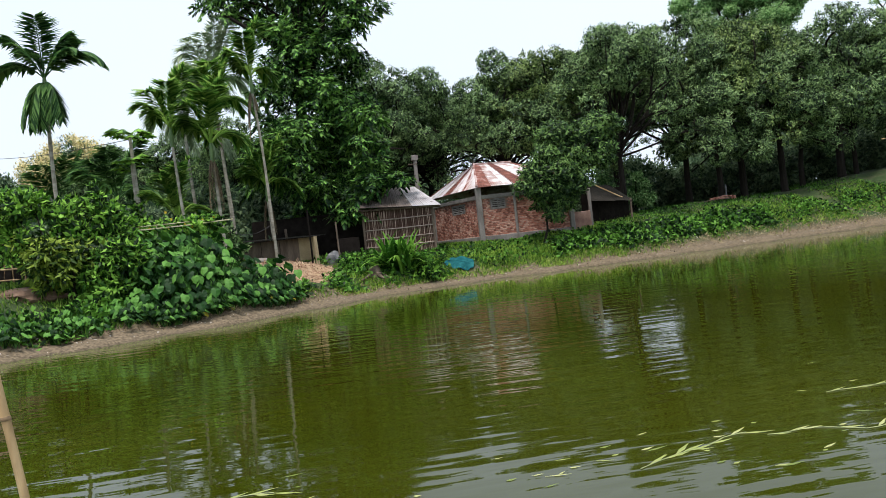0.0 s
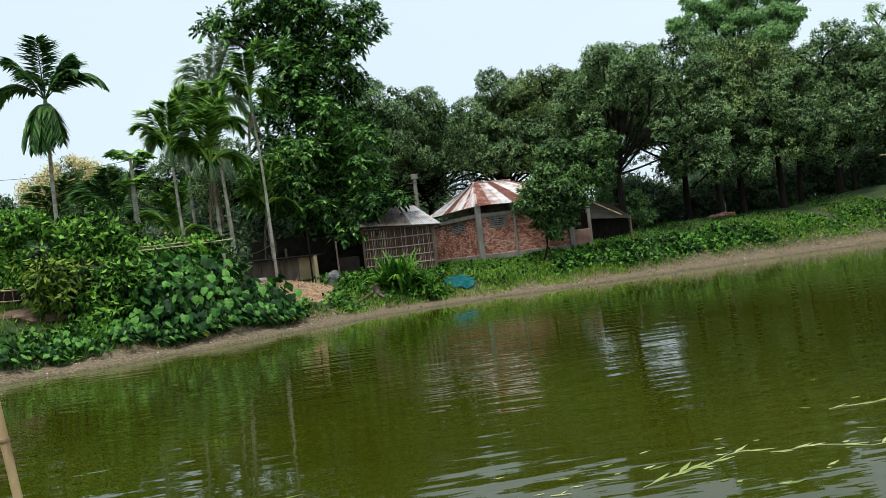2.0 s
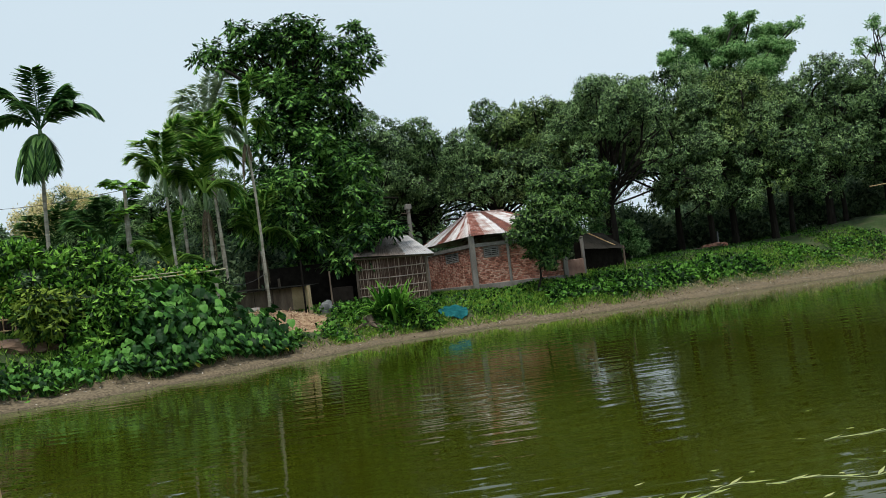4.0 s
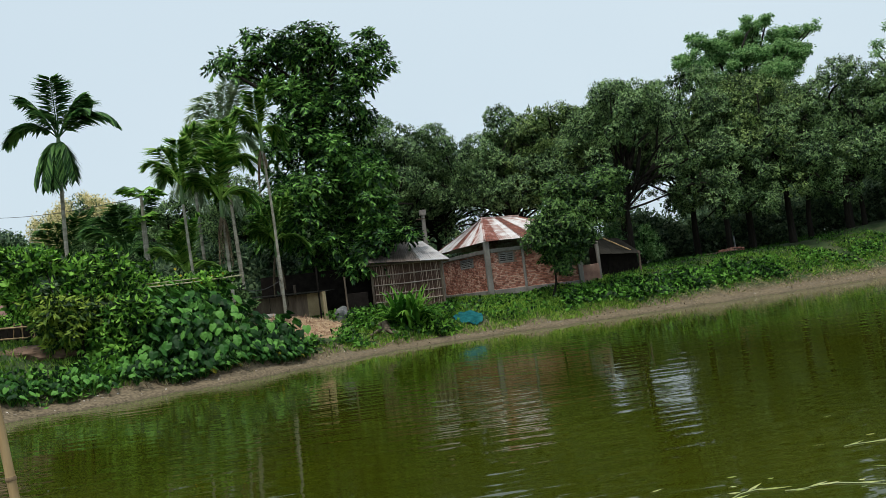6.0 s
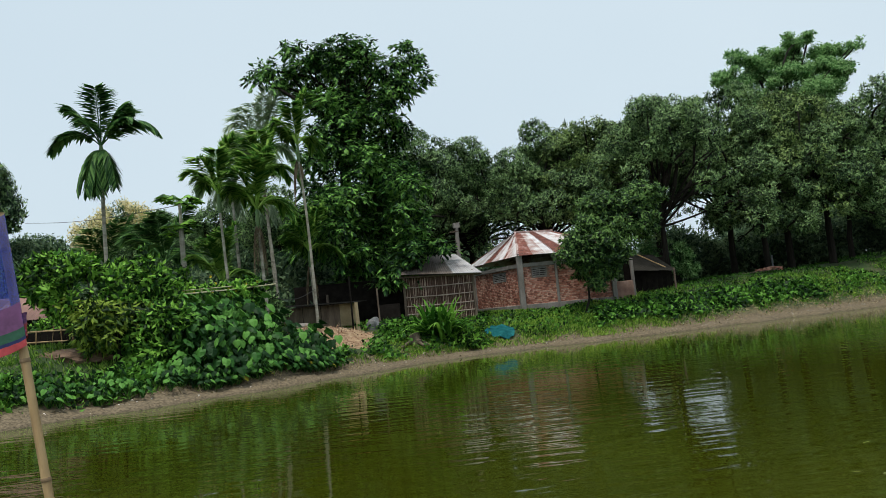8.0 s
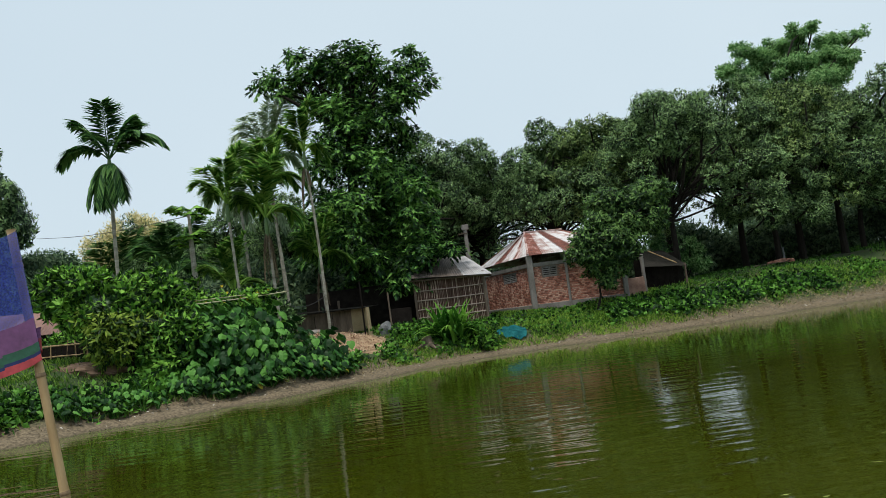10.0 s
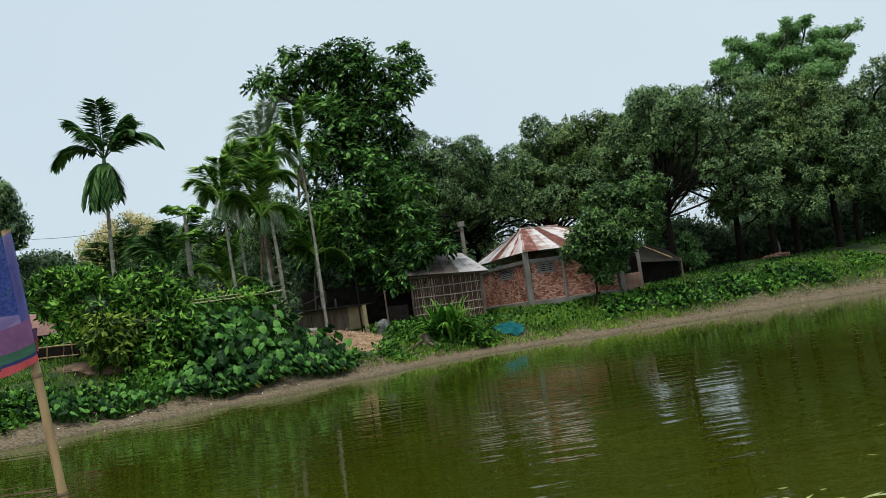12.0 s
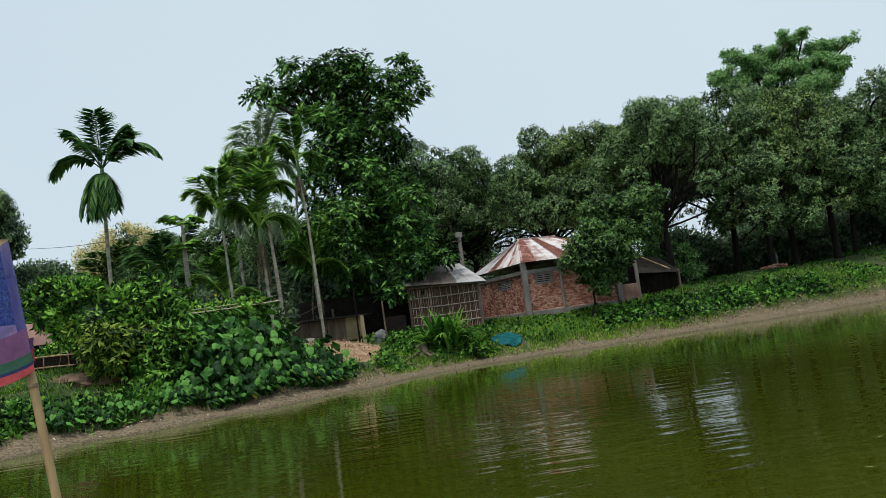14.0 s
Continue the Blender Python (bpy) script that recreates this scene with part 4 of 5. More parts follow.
shrub("pale shrub seen beyond the dark shed", LIGHT, mass(38, 14, 1.7, 0.8, 3.0, 0.6), 11.0, 47.0, 8, 0.22, 0.08)


def heart(length, width, r):
    """A taro blade: a cupped, wavy heart hanging from its stalk, in the plane of x and y."""
    out = [(0.0, 0.0), (-0.14, 0.14), (-0.17, 0.33), (0.06, 0.48), (0.34, 0.46), (0.66, 0.29), (0.88, 0.1), (1.0, 0.0)]
    bend, wave = 0.12 + 0.2 * r.random(), 0.05
    right = [(a * length, b * width, (-0.22 * b - bend * max(a, 0) ** 2 + wave * r.normal() * (b > 0.05)) * length) for a, b in out]
    left = [(a * length, -b * width, (-0.22 * b - bend * max(a, 0) ** 2 + wave * r.normal()) * length) for a, b in out[1:-1]]
    v = right + left + [(0.25 * length, 0, 0.03 * length), (0.6 * length, 0, (0.03 - bend * 0.36) * length)]
    n, f = len(out), []
    for side in (list(range(n)), [0] + list(range(n, n + len(left))) + [n - 1]):
        f += [(side[k], side[k + 1], n + len(left) + (k > 3)) for k in range(n - 1)] + [(side[4], n + len(left) + 1, n + len(left))]
    return v, f


def taro(seed, n, size, old=0):
    r = np.random.default_rng(seed)
    root = thing("taro_plant", "taro plant with large green heart-shaped leaves", "plant", group="taro on the bank")
    part("stem", tube([(0, 0, -0.08), (0, 0, 0.05), (0, 0, 0.12)], [0.05, 0.045, 0.025], 6), GREEN_SHAFT, root, "stout green leaf base")
    for j in range(n):
        a, h, out = j * 2.4 + r.normal() * 0.3, size * (0.2 + 0.85 * r.random()), size * (0.2 + 0.45 * r.random())
        end = Vector((math.cos(a) * out, math.sin(a) * out - 0.1 * size, h))
        face = -1.57 + 0.75 * math.remainder(a + 1.57, 6.283)
        m = Matrix.Translation(end) @ Matrix.Rotation(face + r.normal() * 0.4, 4, "Z") @ Matrix.Rotation(radians(18 + 42 * r.random()), 4, "Y") @ Matrix.Rotation(radians(r.normal() * 26), 4, "X")
        s = (0.19 + 0.14 * r.random()) * (1.0 if size > 0.7 else 0.8)
        v, f = heart(s, s * 0.95, r)
        stalk = tube([(0, 0, -0.05), end * 0.55 + Vector((0, 0, 0.06)), end], [0.014, 0.011, 0.007], 4, cap=False)
        part("leaf", joined([([m @ Vector(q) for q in v], f), stalk]), TARO_OLD if h < 0.5 * size and j % 3 < old else TARO, root)
    return root


plants = [taro(1, 18, 0.95), taro(2, 19, 1.2), taro(3, 13, 0.6), taro(4, 14, 0.8, 1)]
tagged(plants[3], "taro plant with a few yellowed lower leaves")
rng = np.random.default_rng(130)
count, used = 0, set()
for _ in range(6000):
    if count >= 290:
        break
    u, d = 7.2 * rng.random(), 0.8 + 3.9 * rng.random()
    k = int(u)
    a, b = np.array(SHORE[k]), np.array(SHORE[k + 1])
    inland = np.array([-(b - a)[1], (b - a)[0]])
    p = a + (b - a) * (u - k) + inland / np.linalg.norm(inland) * d
    if u > 5.7 or u > 5.1 and d > 2.2:
        continue
    left = p[0] / p[1] < -0.375 + 0.02 * math.sin(9 * d)
    if left and (d > 1.7 or count % 3):
        continue
    j = 2 if d < 1.5 or left else count % 2 if d > 2.4 else count % 3
    j = 3 if count % 14 == 5 and u > 2 else j
    turn = rng.normal() * 0.5
    if j not in used:
        used.add(j)
        placed(plants[j], p[0], p[1], turn, 0.85)
    else:
        stand(plants[j], p[0], p[1], turn, (0.75 if j == 2 else 0.9) + (0.25 if j == 2 else 0.4) * rng.random())
    count += 1


def strap_lily(x, y):
    r = np.random.default_rng(7)
    root = thing("crinum_lily", "big clump of long arching strap-like green leaves", "plant", (x, y, gz(x, y)))
    for j in range(190):
        a, q = r.random() * 6.28, r.random() ** 0.6
        reach, h, bx, by = 0.55 + 0.95 * q, 1.75 * (1 - 0.4 * q * q) * (0.75 + 0.35 * r.random()), r.normal() * 0.3, r.normal() * 0.2
        vs, fs, w = [], [], 0.1 + 0.05 * r.random()
        side = np.array([-math.sin(a), math.cos(a), 0])
        for k in range(7):
            t = k / 6
            c = np.array([bx + math.cos(a) * reach * t ** 1.3, by + math.sin(a) * reach * t ** 1.3, h * (1.5 * t - (0.5 + 0.65 * q) * t ** 2.4)])
            ww = w * (0.7 + 0.5 * math.sin(math.pi * min(t * 1.1, 1))) * (1 - t ** 4) * 0.5 + 0.004
            vs += [c - side * ww, c + np.array([0, 0, -0.25 * ww]), c + side * ww]
            if k:
                o = 3 * k
                fs += [(o - 3, o - 2, o + 1, o), (o - 2, o - 1, o + 2, o + 1)]
        part("leaf", (vs, fs), LILY, root)
    return root


strap_lily(-1.85, 31.5)


def scatter(rng, n, x0, x1, d0, d1, power=1.0):
    """Random places on the far bank between two distances from the shore."""
    pts = np.array(SHORE[-3:] + SHORE[:19], dtype=float)
    seg = np.diff(pts, axis=0)
    ln = np.linalg.norm(seg, axis=1)
    out = np.empty((0, 2))
    while len(out) < n:
        k = rng.choice(len(seg), n * 4, p=ln / ln.sum())
        d = d0 + (d1 - d0) * rng.random(n * 4) ** power
        inland = np.stack([-seg[k, 1], seg[k, 0]], 1) / ln[k, None]
        p = pts[k] + seg[k] * rng.random((n * 4, 1)) + inland * d[:, None]
        x, y = p[:, 0], p[:, 1]
        bare = (x > -7.6) & (x < -4.2) & (y > 28.0) & (y < 33.2) | (np.hypot((x - 0.6) / 0.9, y - 33.4) < 1)
        out = np.concatenate([out, p[~bare & (x > x0) & (x < x1) & (shore_distance(x, y) > d0 * 0.8)]])
    return out[:n]


def ground_cover(name, label, leaf, rng, spots, k, rc, h, length, width, upright, kind_label):
    z = ground_z(spots[:, 0], spots[:, 1])
    c = np.repeat(np.column_stack([spots, z]), k, 0)
    c[:, :2] += rng.normal(size=(len(c), 2)) * rc
    lift = rng.random(len(c)) * h
    c[:, 2] = ground_z(c[:, 0], c[:, 1]) - 0.02 + lift
    axis = rng.normal(size=c.shape) * (1 - upright) + np.array([0, -0.15, upright])
    nor = rng.normal(size=c.shape) * 0.4 + np.array([0, -0.3, 0.9])
    s = 0.6 + 0.8 * rng.random(len(c))
    ob = part(name, (*blades(c, axis, nor, length * s, width * s, droop=0.15), False), leaf)
    return tagged(ob, label, kind_label, kind="stuff")


rng = np.random.default_rng(140)
ground_cover("bank_weeds", "bright green creeping weeds covering the bank", WEED, rng, scatter(rng, 560, -9.5, 0, 1.1, 5.5), 20, 0.17, 0.32, 0.17, 0.12, 0.25, "weeds")
ground_cover("bank_weeds", "dark green weeds at the foot of the shrubs", WEED, rng, scatter(rng, 200, -16, -9.5, 1.0, 2.3), 18, 0.17, 0.3, 0.19, 0.13, 0.25, "weeds")
ground_cover("bank_weeds", "low green weeds scattered over the grass", WEED, rng, scatter(rng, 280, 0, 9, 1.5, 5.5), 16, 0.2, 0.16, 0.16, 0.11, 0.25, "weeds")
ground_cover("bank_weeds", "sparse low weeds on the slope", WEED, rng, scatter(rng, 230, 9, 32, 1.5, 3.4), 16, 0.2, 0.16, 0.16, 0.11, 0.25, "weeds")
ground_cover("tall_weeds", "leafy green weeds in a thick belt", WEED, rng, scatter(rng, 290, 5, 17, 1.6, 3.4), 24, 0.17, 0.4, 0.2, 0.15, 0.3, "weeds")
ground_cover("tall_weeds", "yellowish green weeds high on the bank", WEED, rng, scatter(rng, 150, 19, 32, 2.0, 3.8), 18, 0.22, 0.3, 0.18, 0.12, 0.3, "weeds")
ground_cover("tall_weeds", "leafy weeds below the shrubs by the water", WEED, rng, scatter(rng, 240, -15, -6, 1.2, 2.3), 20, 0.16, 0.35, 0.18, 0.13, 0.3, "weeds")
ground_cover("bank_grass", "short green grass on the bank", GRASS, rng, scatter(rng, 3600, -16, 10, 1.0, 8), 12, 0.18, 0.02, 0.2, 0.03, 0.7, "grass")
ground_cover("bank_grass", "patchy green grass above the mud", GRASS, rng, scatter(rng, 1500, 10, 34, 1.2, 5), 12, 0.18, 0.02, 0.18, 0.03, 0.6, "grass")
# Sunlit patches of the bank, painted by a brighter grass colour.
ground_cover("lush_grass", "grass patches coloured bright as if sunlit at the far end of the bank", LUSH, rng, scatter(rng, 420, 17, 34, 1.3, 4.0), 12, 0.2, 0.02, 0.2, 0.035, 0.6, "grass")
# Dark weed colour on this grass paints in the shade of the crowns.
ground_cover("shade_grass", "short grass coloured dark to stand for the shade under the trees", WEED, rng, scatter(rng, 3000, 8, 36, 3.2, 13), 11, 0.2, 0.04, 0.16, 0.035, 0.5, "grass")
ground_cover("leaf_litter", "brown fallen leaves and twigs along the mud", DEADFROND, rng, scatter(rng, 420, -14, 30, 0.3, 1.9), 5, 0.25, 0.02, 0.09, 0.035, 0.05, "leaves")
ground_cover("dry_grass", "pale dry grass along the mud", DRYGRASS, rng, scatter(rng, 1100, -9, 30, 0.75, 1.8), 10, 0.2, 0.02, 0.17, 0.025, 0.2, "grass")
ground_cover("lush_grass", "lush bright grass below the brick house", LUSH, rng, scatter(rng, 1700, -4, 8, 0.85, 6.5), 14, 0.16, 0.02, 0.2, 0.03, 0.6, "grass")


# ---- the brick house ----
def strip_roof(root, quads, n, mats, rng, name="roof_sheet", label=""):
    """Corrugated sheets laid side by side over each slope (eave a to b, ridge c to d)."""
    for a, b, c, d in quads:
        a, b, c, d = (np.array(v, float) for v in (a, b, c, d))
        nor = np.cross(b - a, c - a)
        nor = nor / np.linalg.norm(nor)
        if nor[2] < 0:
            nor = -nor
        cuts = np.cumsum(np.concatenate([[0], 0.6 + 0.8 * rng.random(n)]))
        cuts /= cuts[-1]
        for j in range(n):
            s = np.linspace(cuts[j], min(cuts[j + 1] + 0.01, 1.01), 13)
            lift = 0.009 * np.cos(np.arange(13) * math.pi) + 0.006 * (j % 2)
            low = a + np.outer(s, b - a) + np.outer(lift, nor)
            high = c + np.outer(s, d - c) + np.outer(lift * 0.6, nor)
            low -= (high - low) * (0.02 * rng.random())
            v = np.concatenate([low, high, low - nor * 0.012, high - nor * 0.012])
            f = [(k, k + 1, k + 14, k + 13) for k in range(12)] + [(k + 27, k + 26, k + 39, k + 40) for k in range(12)] \
                + [(k + 26, k + 27, k + 1, k) for k in range(12)] + [(0, 13, 39, 26), (12, 38, 51, 25)]
            m = mats[j % len(mats)]
            part(name, (v, f), m, root, "rusty red-brown sheet" if m is RUST else label)


def brick_face(root, a, b, z0, z1, rng, budget, holes=()):
    """A brick wall between two plan points: mortar core with proud, uneven bricks; z0 and z1 may differ."""
    a, b = Vector((*a, 0)), Vector((*b, 0))
    d = (b - a).normalized()
    out = Vector((d.y, -d.x, 0))
    ln, turn = (b - a).length, math.atan2(d.y, d.x)
    bm = bmesh.new()
    xs = sorted({0.0, ln, *(h[0] for h in holes), *(h[1] for h in holes)})
    for s, e in zip(xs, xs[1:]):
        hole = [h for h in holes if h[0] <= s and e <= h[1]]
        for lo, hi in ([(z0, hole[0][2]), (hole[0][3], z1)] if hole else [(z0, z1)]):
            box(bm, a + d * (s + e) / 2 - out * 0.11 + Vector((0, 0, (lo + hi) / 2)), (e - s, 0.2, hi - lo), turn)
    part("wall_core", bm, MORTAR, root, "grey mortar")
    one = box(bmesh.new(), (0, 0, 0), (0.118, 0.06, 0.066), 0, 0.01)
    me = bpy.data.meshes.new("brick")
    one.to_mesh(me)
    one.free()
    me.materials.append(BRICK)
    rest, row, z = [], 0, z0 + 0.04
    cells = []
    while z < z1 - 0.03:
        x = 0.1 - 0.065 * (row % 2)
        while x < ln - 0.06:
            if x > 0.06 and not any(h[0] - 0.1 < x < h[1] + 0.1 and h[2] - 0.04 < z < h[3] + 0.04 for h in holes):
                cells.append((x, z))
            x += 0.131
        z, row = z + 0.078, row + 1
    for k, (x, z) in enumerate(cells):
        m = Matrix.Translation(a + d * x + out * (-0.016 + 0.02 * rng.random()) + Vector((0, 0, z))) @ Matrix.Rotation(turn + rng.normal() * 0.02, 4, "Z") @ Matrix.Rotation(rng.normal() * 0.012, 4, "Y")
        if budget[0] > 0:
            budget[0] -= 1
            part("brick", me, None, root, at=m)
        else:
            vs = [m @ v.co for v in me.vertices]
            rest.append((vs, [tuple(p.vertices) for p in me.polygons]))
    if rest:
        part("bricks", joined(rest), BRICKS, root, kind="stuff")


def louvre(root, c, w, h, turn):
    fr = bmesh.new()
    for dx, dz, sx, sz in ((-w / 2, 0, 0.05, h), (w / 2, 0, 0.05, h), (0, h / 2, w, 0.05), (0, -h / 2, w, 0.05), (0, 0, 0.04, h)):
        box(fr, (dx, 0, dz), (sx, 0.07, sz), 0, 0.006)
    m = Matrix.Translation(c) @ Matrix.Rotation(turn, 4, "Z")
    win = part("window", fr, LOUVRE, root, "grey louvred vent window", at=m)
    # Near-black sheet behind the slats, coloured as the unlit inside.
    bm = bmesh.new()
    box(bm, (0, 0.05, 0), (w, 0.02, h))
    part("backing", bm, SHADED_DARKWOOD, win)
    for k in range(5):
        bm = bmesh.new()
        box(bm, (0, 0.0, 0), (w - 0.06, 0.012, 0.07))
        part("slat", bm, LOUVRE, win, at=Matrix.Translation((0, 0, -h / 2 + h * (k + 0.5) / 5)) @ Matrix.Rotation(radians(-35), 4, "X"))


def brick_house():
    rng = np.random.default_rng(200)
    root = thing("brick_house", "small red brick house with a rusty striped tin roof", "house")
    P = [(1.88, 38.0), (-0.4, 43.5), (4.6, 45.5), (6.3, 38.7)]
    base, top, eave = 1.15, 3.62, 4.06
    budget = [300]
    dl, dr = math.dist(P[0], P[1]), math.dist(P[0], P[3])
    brick_face(root, P[0], P[3], base, top - 0.12, rng, budget, holes=[(0.55, 1.25, 2.98, 3.46)])
    brick_face(root, P[1], P[0], base, top - 0.12, rng, [0], holes=[(dl - 3.3, dl - 1.7, 2.95, 3.4)])
    louvre(root, (P[0][0] + 0.9 * (P[3][0] - P[0][0]) / dr, 38.0 + 0.9 * 0.7 / dr + 0.02, 3.22), 0.68, 0.46, math.atan2(0.7, 4.42))
    q = 2.5 / dl
    louvre(root, (P[0][0] + q * (P[1][0] - P[0][0]), 38.0 + q * 5.5, 3.17), 1.5, 0.42, math.atan2(-5.5, 2.28))
    for a, b in ((P[1], P[2]), (P[2], P[3])):
        bm = bmesh.new()
        mid = ((a[0] + b[0]) / 2, (a[1] + b[1]) / 2, (base + top) / 2)
        box(bm, mid, (math.dist(a, b), 0.2, top - base), math.atan2(b[1] - a[1], b[0] - a[0]))
        part("back_wall", bm, MORTAR, root)
    for a, b in ((P[0], P[3]), (P[1], P[0])):
        bm = bmesh.new()
        box(bm, ((a[0] + b[0]) / 2, (a[1] + b[1]) / 2 + 0.06, top - 0.03), (math.dist(a, b), 0.24, 0.18), math.atan2(b[1] - a[1], b[0] - a[0]), 0.01)
        part("ring_beam", bm, CONCRETE, root, "grey concrete band")
        bm = bmesh.new()
        box(bm, ((a[0] + b[0]) / 2, (a[1] + b[1]) / 2 + 0.06, base + 0.2), (math.dist(a, b), 0.3, 0.75), math.atan2(b[1] - a[1], b[0] - a[0]), 0.02)
        part("plinth", bm, CONCRETE, root, "stained concrete plinth")
    for x, y, w, z1 in ((1.86, 37.92, 0.26, eave), (3.58, 38.2, 0.12, eave - 0.05), (-0.42, 43.3, 0.26, eave), (6.3, 38.65, 0.22, eave)):
        bm = bmesh.new()
        box(bm, (x, y, (0.9 + z1) / 2), (w, w, z1 - 0.9), 0.15, 0.02)
        part("post", bm, CONCRETE, root, "weathered concrete post")
    E = [(1.83, 37.7, eave), (-0.75, 43.9, eave - 0.05), (4.7, 46.1, eave), (6.7, 38.4, eave)]
    A, B = (1.95, 41.0, 5.42), (3.9, 41.3, 5.36)
    strip_roof(root, [(E[0], E[3], A, B)], 8, [RUST, TIN, TIN, RUST, TIN, TIN, TIN, RUST], rng)
    strip_roof(root, [(E[1], E[0], A, A)], 8, [TIN, TIN, TIN, RUST, TIN, TIN, RUST, TIN], rng)
    strip_roof(root, [(E[2], E[1], B, A), (E[3], E[2], B, B)], 6, [TIN, TIN, RUST], rng)
    part("hip_cap", tube([np.array(E[0]) + (0, 0, 0.03), np.array(A) + (0, 0, 0.03), np.array(B) + (0, 0, 0.03)], [0.07, 0.06, 0.06], 6), RUST, root, "rusty ridge capping")
    part("finial", tube([(1.95, 41.0, 5.4), (1.95, 41.0, 5.62)], [0.03, 0.02], 6), CONCRETE, root)
    return root


brick_house()


def boundary_wall():
    root = thing("boundary_wall", "low plastered boundary wall with concrete posts", "wall")
    turn, mid = math.atan2(1.3, 2.1), (6.35, 39.25)
    bm = box(bmesh.new(), (*mid, 1.85), (2.47, 0.18, 1.2), turn, 0.02)
    bmesh.ops.subdivide_edges(bm, edges=bm.edges[:], cuts=6, use_grid_fill=True)
    for v in bm.verts:
        v.co += Vector((0, -1, 0)) * 0.03 * noise.noise(v.co * 2.3) + Vector((0, 0, 1)) * (0.05 * noise.noise(v.co * 1.7) if v.co.z > 2.4 else 0)
    part("wall", bm, PLASTER, root, "stained pinkish plaster")
    for x, y, z0, z1, w in ((5.45, 38.65, 1.3, 2.62, 0.16), (7.45, 39.9, 1.4, 3.53, 0.14)):
        part("post", box(bmesh.new(), (x, y, (z0 + z1) / 2), (w, w, z1 - z0), 0.3, 0.015), CONCRETE, root, "grey concrete post")


boundary_wall()


def lean_shed():
    rng = np.random.default_rng(202)
    root = thing("shed", "timber shed with a tin roof, both coloured near black for shade", "shed")
    # Roof sheets carry the tree's shade in their colour.
    strip_roof(root, [((7.6, 41.0, 2.95), (9.9, 41.2, 2.75), (7.9, 43.5, 3.85), (9.3, 43.5, 3.75))], 5, [SHADED_TIN], rng, label="tin sheet coloured dark for the tree's shade")
    part("roof_pole", tube([(8.2, 41.9, 3.75), (9.5, 41.6, 2.95)], [0.03, 0.03], 6), BAMBOO, root, "pale bamboo pole")
    for k in range(8):
        part("board", box(bmesh.new(), (7.8 + 0.26 * k, 41.5, 2.05), (0.24, 0.04, 1.6), rng.normal() * 0.02, 0.005), SHADED_DARKWOOD, root)
    # Wall added to close the gap behind the boards, coloured near black for shade.
    part("back_wall", box(bmesh.new(), (8.75, 43.4, 2.4), (2.2, 0.06, 2.4)), SHADED_DARKWOOD, root)
    for x in (7.7, 9.8):
        part("post", tube([(x, 41.2, 1.2), (x, 41.2, 2.9)], [0.06, 0.05], 7), WOOD, root)


lean_shed()


GREEN_RAIL = surface("pale_green_bamboo", [(0.28, 0.25, 0.14), (0.52, 0.48, 0.31)], 5, 0.7, bump=0.2)
RAIL = surface("pale_bamboo_rail", [(0.24, 0.18, 0.15), (0.42, 0.34, 0.28)], 5, 0.8, bump=0.2)


def bamboo_shed():
    rng = np.random.default_rng(203)
    root = thing("bamboo_shed", "bamboo-slatted shed under a grey tin roof", "shed")
    x0, x1, y = -3.4, -0.4, 35.0
    for k in range(42):
        x = x0 + (x1 - x0) * (k + 0.5) / 42
        h = 3.32 + rng.normal() * 0.02
        part("slat", tube([(x + rng.normal() * 0.01, y - 0.03, 1.35), (x + rng.normal() * 0.01, y - 0.03, h)], [0.017, 0.015], 5), BAMBOO_OLD, root)
    for z in (1.75, 2.1, 2.5, 2.92):
        part("rail", tube([(x0, y - 0.07, z + 0.02), ((x0 + x1) / 2, y - 0.075, z - 0.01), (x1, y - 0.07, z)], [0.024, 0.026, 0.023], 6), RAIL, root, "split bamboo rail")
    part("inner_wall", box(bmesh.new(), ((x0 + x1) / 2, y + 0.1, 2.3), (x1 - x0, 0.04, 2.1)), surface("woven_mat", [(0.07, 0.035, 0.027), (0.17, 0.09, 0.07)], 6, 0.9, bump=0.6), root, "brown woven matting")
    for x, yy in ((x0, y - 0.05), (x1 + 0.05, y), (x0, y + 3), (x1, y + 3)):
        part("post", tube([(x, yy, 1.0), (x, yy, 3.5)], [0.065, 0.055], 8), WOOD, root)
    # Side walls coloured near black for the shade within.
    for xx in (x0 + 0.05, x1):
        part("side_wall", box(bmesh.new(), (xx, y + 1.6, 2.3), (0.05, 2.9, 2.2)), SHADED_DARKWOOD, root)
    part("eave_beam", tube([(x0 - 0.3, y - 0.2, 3.42), (x1 + 0.4, y - 0.2, 3.28)], [0.045, 0.04], 7), WOOD, root)
    e0, e1, e2, e3 = (-3.5, 34.6, 3.54), (0.02, 34.6, 3.3), (0.0, 38.6, 3.4), (-3.5, 38.6, 3.5)
    c, d = (-3.1, 37.0, 4.5), (-1.1, 37.0, 4.36)
    strip_roof(root, [(e0, e1, c, d)], 6, [TIN_GREY, TIN_GREY, TIN_GREY, TIN_GREY, TIN_PALE, TIN_PALE], rng, label="weathered grey sheet")
    strip_roof(root, [(e1, e2, d, d), (e2, e3, d, c), (e3, e0, c, c)], 5, [TIN_GREY], rng, label="weathered grey sheet")


bamboo_shed()


